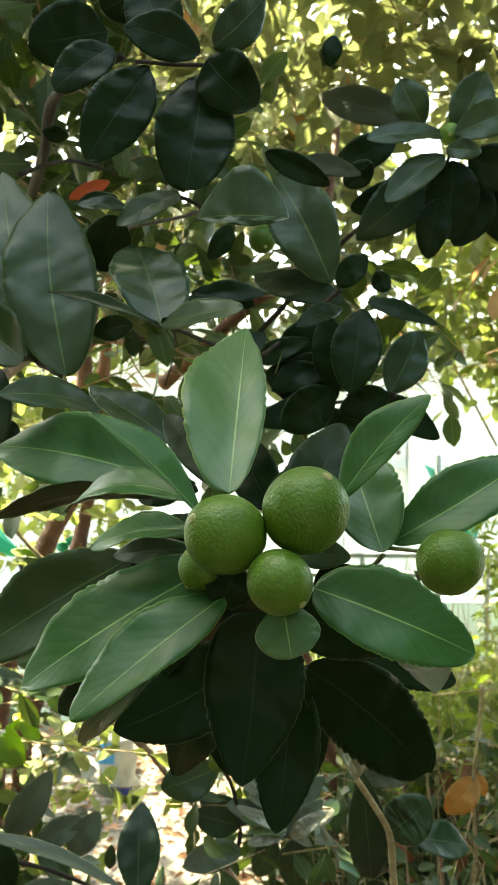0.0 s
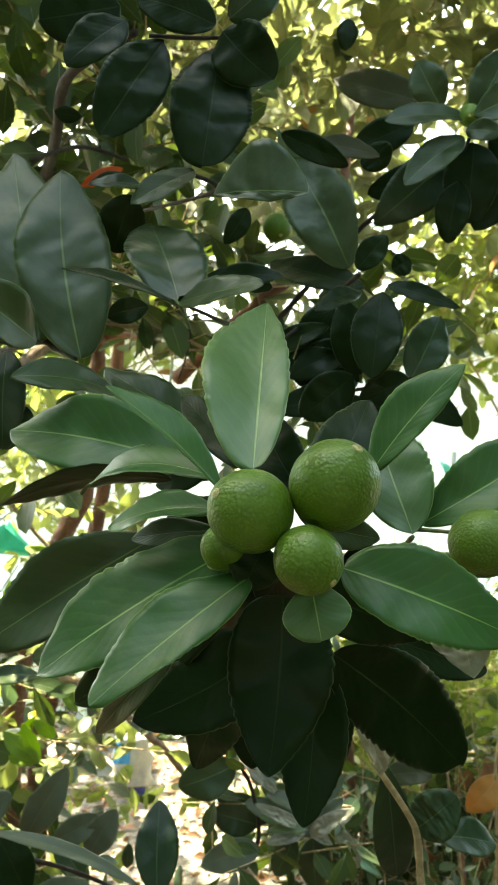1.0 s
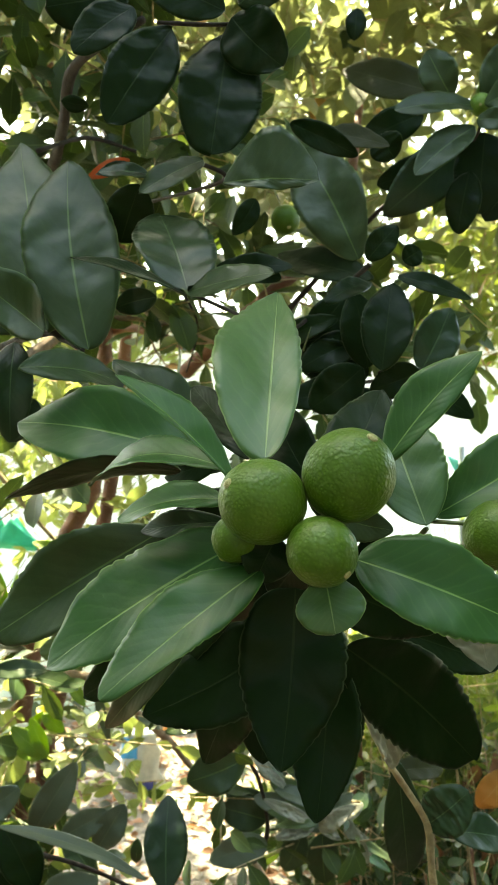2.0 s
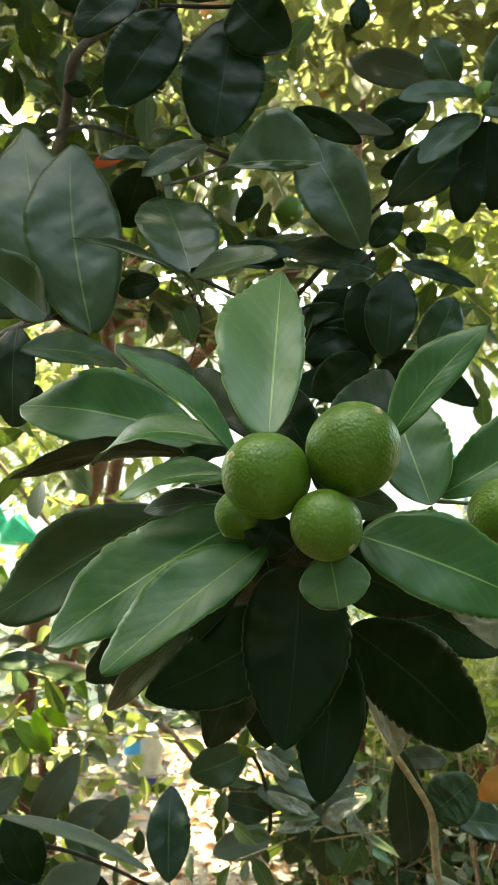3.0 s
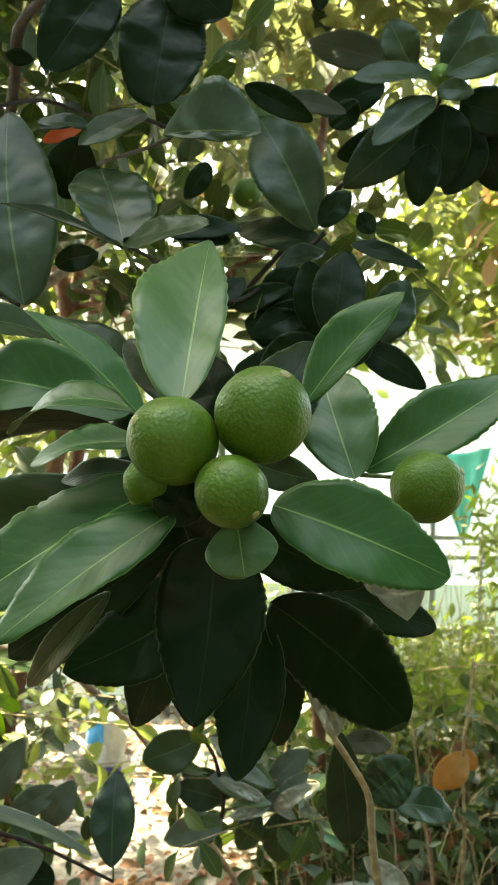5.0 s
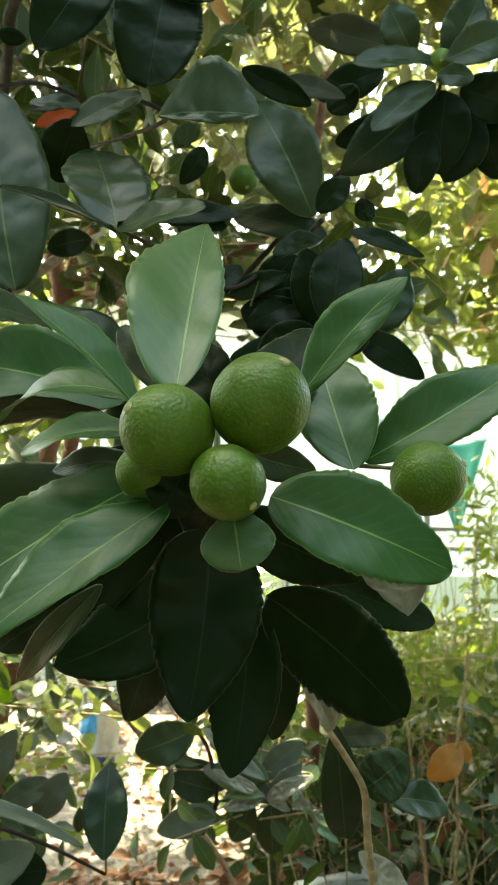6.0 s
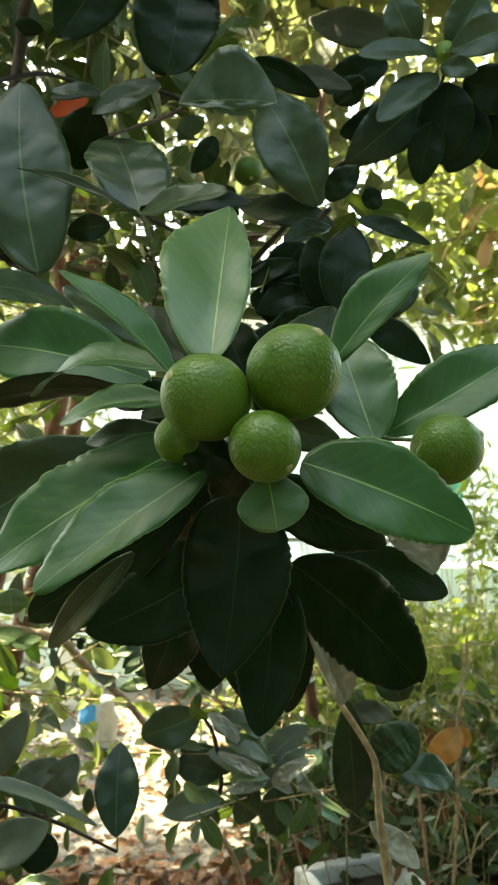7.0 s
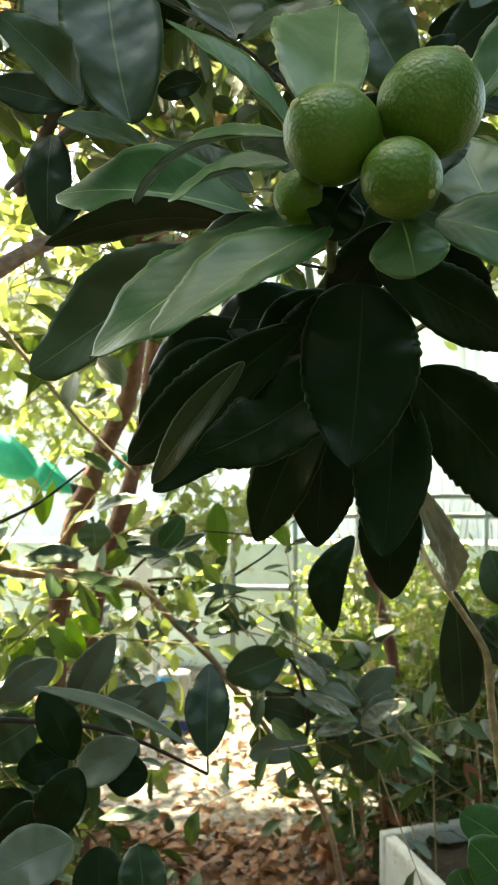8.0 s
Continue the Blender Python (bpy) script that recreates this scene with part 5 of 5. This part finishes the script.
# the hanging stem and its leaves
shoot_hanging = tube('stem', tree_near, [(0.066, 0.840, 1.042), (0.076, 0.820, 1.021), (0.089, 0.800, 1.001), (0.113, 0.800, 0.964), (0.122, 0.800, 0.943), (0.125, 0.800, 0.904), (0.130, 0.800, 0.869), (0.138, 0.800, 0.803)], 0.0022, 0.0042, bark_tan)
leaf(shoot_hanging, (0.093, 0.79, 1.005), (0.054, 0.717, 1.097), 0.025, (0.47, -0.84, -0.27), 0.08, 0.35, 30, leaf_wilted, form=(0.8, 0.5, 0.7), crinkle=0.3)
leaf(shoot_hanging, (0.097, 0.82, 0.998), (0.111, 0.86, 0.878), 0.039, (0.10, -0.95, -0.20), 0.06, 0.15, 0, leaf_deep, form=(1.15, 0.6, 0.5))
leaf(shoot_hanging, (0.157, 0.885, 0.906), (0.216, 0.899, 0.893), 0.039, (0.14, -0.70, 0.70), 0.06, 0.15, 0, leaf_deep)
leaf(shoot_hanging, (0.108, 0.983, 0.928), (0.17, 1.006, 0.924), 0.029, (0.26, -0.71, 0.65), 0.06, 0.15, 0, leaf_brown)
leaf(shoot_hanging, (0.129, 0.834, 0.894), (0.148, 0.835, 0.862), 0.021, (-0.20, -0.97, -0.16), 0.10, 0.30, 0, leaf_under)
leaf(shoot_hanging, (0.133, 0.770, 0.799), (0.094, 0.766, 0.826), 0.039, (0.38, -0.81, 0.44), 0.05, 0.10, 0, leaf_fresh)
leaf(shoot_hanging, (0.124, 0.729, 0.788), (0.094, 0.726, 0.822), 0.039, (0.41, -0.86, 0.30), 0.05, 0.10, 0, leaf_fresh)
leaf(shoot_hanging, (0.098, 0.726, 0.766), (0.085, 0.725, 0.801), 0.039, (0.20, -0.98, 0.05), 0.05, 0.10, 0, leaf_fresh)
leaf(shoot_hanging, (0.119, 0.816, 0.886), (0.162, 0.798, 0.853), 0.023, (-0.01, -0.89, 0.46), 0.08, 0.30, 20, leaf_wilted, crinkle=0.25)
leaf(shoot_hanging, (0.165, 0.918, 0.967), (0.145, 0.917, 1.021), 0.039, (-0.07, -1.00, -0.05), 0.14, 0.30, 20, leaf_mature)
leaf(shoot_hanging, (0.12, 0.81, 0.943), (0.158, 0.8, 0.979), 0.044, (-0.45, -0.89, 0.08), 0.05, 0.15, 0, leaf_deep, crinkle=0.1)
# single bright leaves
shoot_bright = tube('branch', tree_near, [(-0.126, 0.755, 1.662), (-0.216, 0.872, 1.677), (-0.254, 0.971, 1.660), (-0.309, 1.120, 1.662), (-0.385, 1.268, 1.632), (-0.525, 1.466, 1.546)], 0.0040, 0.0110, bark_dark)
leaf(shoot_bright, (-0.255, 1.092, 1.636), (-0.202, 1.093, 1.658), 0.019, (0.09, -0.98, -0.16), 0.05, 0.10, 0, leaf_red)
leaf(shoot_bright, (0.414, 1.712, 0.669), (0.353, 1.712, 0.599), 0.058, (-0.16, -0.98, 0.15), 0.12, 0.15, 20, leaf_orange)
leaf(shoot_bright, (0.414, 1.712, 0.676), (0.429, 1.713, 0.633), 0.025, (-0.09, -0.99, -0.06), 0.05, 0.10, 0, leaf_orange)
leaf(shoot_bright, (0.075, 1.974, 2.038), (0.062, 1.973, 2.097), 0.053, (-0.10, -0.99, -0.05), 0.05, 0.10, 0, leaf_orange)
leaf(shoot_bright, (0.132, 2.171, 2.286), (0.175, 2.171, 2.365), 0.065, (0.14, -0.99, -0.08), 0.05, 0.10, 0, leaf_mature)
leaf(shoot_bright, (-0.448, 1.571, 0.734), (-0.514, 1.565, 0.790), 0.037, (0.38, -0.85, 0.36), 0.06, 0.12, 0, leaf_lime)
leaf(shoot_bright, (-0.448, 1.571, 0.734), (-0.480, 1.568, 0.806), 0.028, (0.33, -0.94, 0.12), 0.06, 0.12, 0, leaf_lime)
leaf(shoot_bright, (-0.504, 1.566, 0.745), (-0.448, 1.571, 0.739), 0.030, (0.12, -0.90, 0.43), 0.06, 0.12, 0, leaf_lime)
leaf(shoot_bright, (-0.458, 1.571, 0.811), (-0.420, 1.574, 0.780), 0.027, (0.25, -0.94, 0.22), 0.06, 0.12, 0, leaf_lime)
leaf(shoot_bright, (-0.556, 1.611, 0.758), (-0.598, 1.607, 0.706), 0.038, (-0.01, -1.00, 0.09), 0.06, 0.12, 0, leaf_lime)
leaf(shoot_bright, (-0.228, 1.743, 1.001), (-0.220, 1.743, 0.895), 0.046, (-0.04, -1.00, 0.00), 0.10, 0.15, 0, leaf_lime)
leaf(shoot_bright, (-0.140, 1.851, 0.969), (-0.088, 1.855, 0.898), 0.033, (0.25, -0.96, 0.13), 0.08, 0.15, 0, leaf_lime)
leaf(shoot_bright, (-0.171, 1.798, 0.986), (-0.137, 1.801, 0.911), 0.026, (0.12, -0.99, 0.02), 0.08, 0.15, 0, leaf_lime)
leaf(shoot_bright, (-0.552, 1.816, 1.101), (-0.476, 1.822, 1.071), 0.030, (0.28, -0.79, 0.54), 0.06, 0.12, 0, leaf_lime)
leaf(shoot_bright, (-0.573, 1.712, 0.958), (-0.589, 1.712, 1.053), 0.022, (0.33, -0.94, 0.05), 0.06, 0.12, 0, leaf_lime)
leaf(shoot_bright, (-0.573, 1.712, 0.958), (-0.550, 1.715, 1.047), 0.019, (0.29, -0.96, -0.04), 0.06, 0.12, 0, leaf_lime)
leaf(shoot_bright, (-0.282, 1.437, 0.952), (-0.245, 1.441, 1.002), 0.039, (0.10, -1.00, 0.00), 0.06, 0.15, 0, leaf_fresh)
leaf(shoot_bright, (-0.268, 1.438, 0.938), (-0.342, 1.432, 0.947), 0.024, (0.14, -0.87, 0.48), 0.06, 0.15, 0, leaf_mature)
leaf(shoot_bright, (-0.259, 1.439, 0.947), (-0.209, 1.444, 0.974), 0.017, (-0.19, -0.85, 0.50), 0.06, 0.15, 0, leaf_mature)
leaf(shoot_bright, (-0.235, 1.490, 0.864), (-0.145, 1.499, 0.873), 0.025, (0.00, -0.77, 0.64), 0.06, 0.15, 0, leaf_mature)
leaf(shoot_bright, (-0.228, 1.541, 0.791), (-0.145, 1.548, 0.805), 0.030, (-0.05, -0.75, 0.66), 0.06, 0.15, 0, leaf_mature)
leaf(shoot_bright, (-0.198, 1.544, 0.835), (-0.179, 1.545, 0.815), 0.028, (0.20, -0.97, 0.12), 0.06, 0.15, 0, leaf_fresh)
leaf(shoot_bright, (-0.378, 1.328, 0.952), (-0.471, 1.320, 0.949), 0.034, (0.05, -0.79, 0.61), 0.06, 0.15, 0, leaf_mature)
leaf(shoot_bright, (-0.361, 1.330, 0.965), (-0.365, 1.330, 1.004), 0.051, (0.27, -0.96, 0.03), 0.06, 0.15, 0, leaf_under)
leaf(shoot_bright, (-0.343, 1.68, 0.903), (-0.289, 1.66, 0.978), 0.048, (0.2, -0.9, 0.4), 0.06, 0.25, 0, leaf_sheen)
leaf(shoot_bright, (-0.318, 1.68, 0.903), (-0.239, 1.66, 0.953), 0.018, (0.2, -0.5, 0.8), 0.06, 0.25, 0, leaf_deep)
leaf(shoot_bright, (-0.329, 1.68, 0.941), (-0.39, 1.66, 0.948), 0.020, (0, -0.5, 0.85), 0.06, 0.25, 0, leaf_deep)
leaf(shoot_bright, (-0.351, 1.68, 0.914), (-0.412, 1.66, 0.924), 0.026, (0, -0.7, 0.7), 0.06, 0.25, 0, leaf_deep)
leaf(shoot_bright, (-0.313, 1.68, 0.855), (-0.29, 1.66, 0.832), 0.024, (0, -0.9, 0.3), 0.06, 0.25, 0, leaf_deep)
leaf(shoot_bright, (-0.313, 1.68, 0.844), (-0.329, 1.66, 0.831), 0.024, (0, -0.9, 0.3), 0.06, 0.25, 0, leaf_shaded)
leaf(shoot_bright, (-0.204, 1.68, 0.824), (-0.243, 1.66, 0.795), 0.024, (0.2, -0.7, 0.6), 0.06, 0.25, 0, leaf_deep)
leaf(shoot_bright, (-0.235, 1.68, 0.821), (-0.186, 1.66, 0.796), 0.018, (0.1, -0.6, 0.7), 0.06, 0.25, 0, leaf_deep)
leaf(shoot_bright, (-0.237, 1.68, 0.748), (-0.16, 1.66, 0.773), 0.024, (0, -0.6, 0.8), 0.06, 0.25, 0, leaf_deep)
leaf(shoot_bright, (-0.259, 1.68, 0.753), (-0.299, 1.66, 0.783), 0.022, (0, -0.7, 0.7), 0.06, 0.25, 0, leaf_sheen)
leaf(shoot_bright, (-0.407, 1.68, 0.837), (-0.433, 1.66, 0.851), 0.029, (-0.1, -0.9, 0.3), 0.06, 0.25, 0, leaf_lime)
leaf(shoot_bright, (-0.434, 1.68, 0.842), (-0.402, 1.66, 0.801), 0.024, (0.3, -0.85, 0.3), 0.06, 0.25, 0, leaf_lime)
leaf(shoot_bright, (-0.501, 1.68, 0.792), (-0.446, 1.66, 0.762), 0.029, (0.2, -0.8, 0.5), 0.06, 0.25, 0, leaf_yellow)
leaf(shoot_bright, (-0.524, 1.68, 0.721), (-0.484, 1.66, 0.791), 0.024, (0.2, -0.9, 0.3), 0.06, 0.25, 0, leaf_lime)
leaf(shoot_bright, (-0.479, 1.68, 0.705), (-0.518, 1.66, 0.737), 0.029, (0.2, -0.8, 0.5), 0.06, 0.25, 0, leaf_lime)
leaf(shoot_bright, (-0.384, 1.68, 0.832), (-0.351, 1.66, 0.731), 0.020, (0.1, -0.95, 0.2), 0.06, 0.25, 0, leaf_sheen)
leaf(shoot_bright, (-0.455, 1.68, 0.989), (-0.357, 1.66, 1.013), 0.037, (0.1, -0.6, 0.8), 0.06, 0.25, 0, leaf_deep)
leaf(shoot_bright, (-0.462, 1.68, 0.902), (-0.441, 1.66, 0.975), 0.029, (0.3, -0.9, 0.2), 0.06, 0.25, 0, leaf_sheen)
leaf(shoot_bright, (-0.596, 1.68, 0.901), (-0.511, 1.66, 0.904), 0.033, (0, -0.6, 0.8), 0.06, 0.25, 0, leaf_brown)
leaf(shoot_bright, (-0.427, 1.68, 1.065), (-0.493, 1.66, 1.104), 0.033, (0.1, -0.7, 0.7), 0.06, 0.25, 0, leaf_olive)
leaf(shoot_bright, (-0.476, 1.68, 1.191), (-0.416, 1.66, 1.222), 0.029, (0.2, -0.7, 0.6), 0.06, 0.25, 0, leaf_olive)
# dead leaves caught in the weeds
leaf(shoot_bright, (0.049, 2.3, 0.108), (0.074, 2.28, 0.191), 0.033, (0.3, -0.85, 0.3), 0.22, 0.4, 30, leaf_dead)
leaf(shoot_bright, (0.103, 2.28, 0.145), (0.134, 2.26, 0.22), 0.036, (0.3, -0.85, 0.3), 0.22, 0.4, 30, leaf_dead)
leaf(shoot_bright, (0.144, 2.25, 0.167), (0.185, 2.23, 0.154), 0.032, (0.3, -0.85, 0.3), 0.22, 0.4, 30, leaf_dead)
leaf(shoot_bright, (0.344, 2.2, 0.259), (0.319, 2.18, 0.333), 0.043, (0.3, -0.85, 0.3), 0.22, 0.4, 30, leaf_dead)
leaf(shoot_bright, (0.162, 2.3, 0.171), (0.11, 2.28, 0.149), 0.024, (0.3, -0.85, 0.3), 0.22, 0.4, 30, leaf_dead)
leaf(shoot_bright, (0.336, 2.2, 0.203), (0.354, 2.18, 0.275), 0.029, (0.3, -0.85, 0.3), 0.22, 0.4, 30, leaf_dead)
leaf(shoot_bright, (-0.042, 2.25, 0.067), (0.001, 2.23, 0.049), 0.038, (0.3, -0.85, 0.3), 0.22, 0.4, 30, leaf_dead)
leaf(shoot_side, (-0.048, 0.67, 1.271), (-0.086, 0.7, 1.28), 0.019, (-0.25, -0.92, 0.30), 0.05, 0.12, 0, leaf_shaded)
leaf(shoot_side, (-0.049, 0.66, 1.278), (-0.097, 0.68, 1.264), 0.023, (-0.25, -0.92, 0.30), 0.05, 0.12, 0, leaf_shaded)
# twigs, stems and branches
tube('twig', tree_near, [(-0.008, 0.460, 1.232), (-0.010, 0.510, 1.229), (-0.006, 0.611, 1.225)], 0.0016, 0.0020, bark_green)
tube('twig', tree_near, [(-0.030, 0.498, 1.223), (0.011, 0.532, 1.221)], 0.0009, 0.0012, bark_green)
tube('twig', tree_near, [(0.081, 0.526, 1.237), (0.072, 0.576, 1.219), (0.040, 0.644, 1.201)], 0.0015, 0.0020, bark_green)
tube('twig', tree_near, [(0.104, 0.523, 1.240), (0.085, 0.533, 1.241)], 0.0012, 0.0015, bark_green)
tube('twig', tree_near, [(-0.064, 0.636, 1.380), (-0.075, 0.635, 1.401), (-0.091, 0.645, 1.403)], 0.0012, 0.0015, bark_green)
tube('twig', tree_near, [(-0.148, 0.910, 1.548), (-0.057, 0.775, 1.526), (-0.078, 0.763, 1.538)], 0.0018, 0.0022, bark_dark)
tube('twig', tree_near, [(0.091, 0.908, 1.366), (0.109, 0.938, 1.374), (0.144, 0.919, 1.367), (0.101, 0.988, 1.365), (0.037, 1.086, 1.365)], 0.0013, 0.0025, bark_dark)
tube('branch', tree_near, [(-0.850, 1.600, 0.902), (-0.689, 1.620, 0.897), (-0.583, 1.640, 0.875), (-0.499, 1.655, 0.871), (-0.425, 1.670, 0.858), (-0.378, 1.685, 0.845), (-0.356, 1.690, 0.833), (-0.347, 1.700, 0.815), (-0.320, 1.750, 0.765), (-0.259, 1.830, 0.676), (-0.228, 1.870, 0.619), (-0.163, 1.950, 0.506), (-0.120, 2.060, 0.400)], 0.0112, 0.0060, bark_brown)
tube('branch', tree_near, [(-0.354, 1.700, 0.840), (-0.307, 1.710, 0.830), (-0.265, 1.720, 0.799)], 0.0036, 0.0014, bark_dark)
tube('branch', tree_near, [(-0.359, 1.700, 0.853), (-0.295, 1.700, 0.856), (-0.231, 1.720, 0.831), (-0.157, 1.760, 0.804)], 0.0036, 0.0016, bark_dark)
tube('twig', tree_near, [(-0.390, 1.680, 0.867), (-0.350, 1.660, 0.906), (-0.307, 1.650, 0.932), (-0.236, 1.640, 0.957)], 0.0030, 0.0016, bark_dark)
tube('twig', tree_near, [(-0.372, 1.700, 0.834), (-0.388, 1.720, 0.791), (-0.404, 1.730, 0.750)], 0.0026, 0.0012, bark_dark)
tube('twig', tree_near, [(-0.156, 1.075, 0.728), (-0.157, 1.080, 0.748)], 0.0014, 0.0012, bark_green)
tube('branch', tree_near, [(-0.478, 1.172, 1.340), (-0.427, 1.227, 1.392), (-0.395, 1.281, 1.427), (-0.333, 1.539, 1.569)], 0.0140, 0.0090, bark_brown)
tube('twig', tree_near, [(0.128, 0.871, 0.927), (0.140, 0.852, 0.924)], 0.0020, 0.0020, bark_tan)
tube('twig', tree_near, [(0.117, 1.489, 0.630), (0.024, 1.481, 0.654), (-0.045, 1.475, 0.650)], 0.0030, 0.0025, bark_green)
tube('branch', tree_near, [(-0.070, 1.512, 0.579), (-0.032, 1.525, 0.517), (-0.004, 1.557, 0.425), (0.017, 1.608, 0.290)], 0.0040, 0.0060, bark_brown)
tube('twig', tree_near, [(-0.486, 1.269, 1.009), (-0.412, 1.225, 1.042), (-0.335, 1.182, 1.091)], 0.0030, 0.0015, bark_dark)
tube('twig', tree_near, [(-0.599, 1.513, 1.344), (-0.514, 1.499, 1.253), (-0.428, 1.476, 1.160), (-0.327, 1.454, 1.070)], 0.0050, 0.0030, bark_tan)
tube('twig', tree_near, [(-0.152, 1.348, 0.922), (-0.089, 1.354, 0.973), (-0.199, 1.344, 0.990)], 0.0020, 0.0010, bark_dark)
tube('trunk', tree_red, [(-0.630, 2.100, 2.460), (-0.579, 2.060, 2.166), (-0.531, 2.030, 1.952), (-0.475, 2.000, 1.718), (-0.432, 1.980, 1.520), (-0.447, 1.950, 1.250), (-0.480, 1.940, 1.161), (-0.529, 1.930, 1.048), (-0.572, 1.920, 0.924), (-0.599, 1.900, 0.752), (-0.617, 1.900, 0.540), (-0.636, 1.920, 0.141), (-0.653, 1.950, -0.069)], 0.0150, 0.0300, bark_red)
tube('limb', tree_red, [(-0.437, 1.990, 1.509), (-0.413, 2.020, 1.709), (-0.390, 2.060, 1.958), (-0.378, 2.100, 2.149), (-0.357, 2.200, 2.506)], 0.0150, 0.0080, bark_red)
tube('trunk', tree_red, [(-0.438, 2.400, 2.236), (-0.437, 2.350, 1.850), (-0.453, 2.300, 1.508), (-0.472, 2.250, 1.238), (-0.506, 2.200, 1.022), (-0.548, 2.180, 0.880), (-0.595, 2.160, 0.685), (-0.624, 2.160, 0.528), (-0.641, 2.180, -0.052)], 0.0150, 0.0270, bark_red)
tube('limb', tree_red, [(-0.232, 1.877, 1.464), (-0.125, 1.778, 1.544), (-0.035, 1.730, 1.612), (0.094, 1.681, 1.726), (0.153, 1.876, 2.064)], 0.0160, 0.0080, bark_red)
tube('limb', tree_red, [(-0.546, 2.166, 1.547), (-0.377, 1.970, 1.577), (-0.220, 1.876, 1.514)], 0.0120, 0.0080, bark_red)
tube('trunk', tree_red, [(0.095, 2.372, 0.771), (0.117, 2.374, 0.711), (0.154, 2.376, 0.575), (0.169, 2.375, 0.393), (0.153, 2.372, 0.0)], 0.0110, 0.0210, bark_red)
tube('trunk', tree_red, [(-0.291, 2.549, 2.789), (-0.520, 2.338, 2.973)], 0.0200, 0.0200, bark_red)
tube('limb', tree_red, [(0.032, 2.365, 2.438), (0.062, 2.270, 2.255), (0.089, 2.175, 2.055)], 0.0050, 0.0070, bark_tan)
tube('limb', tree_red, [(0.079, 2.366, 2.486), (0.152, 2.272, 2.270), (0.118, 2.176, 2.055)], 0.0050, 0.0070, bark_red)
tube('limb', tree_red, [(0.213, 2.469, 2.536), (0.190, 2.373, 2.281), (0.168, 2.277, 2.074)], 0.0040, 0.0060, bark_tan)
tube('limb', tree_red, [(0.631, 2.580, 2.620), (0.605, 2.583, 2.450), (0.580, 2.586, 2.245)], 0.0050, 0.0060, bark_brown)
tube('limb', tree_red, [(0.762, 2.910, 1.345), (0.441, 2.789, 1.895), (0.385, 2.785, 2.005)], 0.0040, 0.0030, bark_tan)
tube('limb', tree_red, [(0.798, 2.897, 2.050), (0.588, 2.792, 1.978), (0.385, 2.787, 1.931)], 0.0050, 0.0030, bark_tan)
tube('twig', tree_near, [(-0.294, 1.404, 1.509), (-0.200, 1.459, 1.503), (-0.100, 1.514, 1.462)], 0.0045, 0.0030, bark_brown)
tube('twig', tree_near, [(-0.281, 1.504, 1.552), (-0.178, 1.510, 1.482), (-0.105, 1.464, 1.480)], 0.0030, 0.0016, bark_brown)
tube('twig', tree_near, [(-0.175, 1.409, 1.546), (-0.154, 1.431, 1.494), (-0.177, 1.461, 1.423)], 0.0025, 0.0014, bark_dark)
tube('twig', tree_near, [(-0.200, 1.459, 1.503), (-0.147, 1.411, 1.523), (-0.113, 1.393, 1.515)], 0.0020, 0.0010, bark_dark)
tube('twig', tree_near, [(-0.243, 1.426, 1.505), (-0.224, 1.428, 1.457), (-0.194, 1.410, 1.417)], 0.0020, 0.0010, bark_brown)
tube('branch', tree_near, [(-0.278, 0.952, 1.621), (-0.246, 1.053, 1.672), (-0.197, 1.106, 1.673)], 0.0030, 0.0020, bark_dark)
# spines
tube('spine', tree_near, [(-0.010, 0.490, 1.231), (-0.028, 0.478, 1.218)], 0.0011, 0.0003, bark_green)
tube('spine', tree_near, [(-0.009, 0.500, 1.227), (-0.016, 0.509, 1.215)], 0.0011, 0.0003, bark_green)
tube('spine', tree_near, [(0.014, 0.920, 1.391), (0.022, 0.901, 1.413)], 0.0011, 0.0003, bark_green)
tube('spine', tree_near, [(-0.080, 0.654, 1.210), (-0.072, 0.635, 1.221)], 0.0011, 0.0003, bark_green)
tube('spine', tree_near, [(-0.256, 1.238, 0.954), (-0.170, 1.196, 1.007)], 0.0011, 0.0003, bark_green)
tube('spine', tree_near, [(-0.277, 0.939, 1.360), (-0.297, 0.917, 1.327)], 0.0011, 0.0003, bark_green)
tube('spine', tree_near, [(-0.177, 1.446, 0.905), (-0.191, 1.444, 0.832)], 0.0011, 0.0003, bark_green)
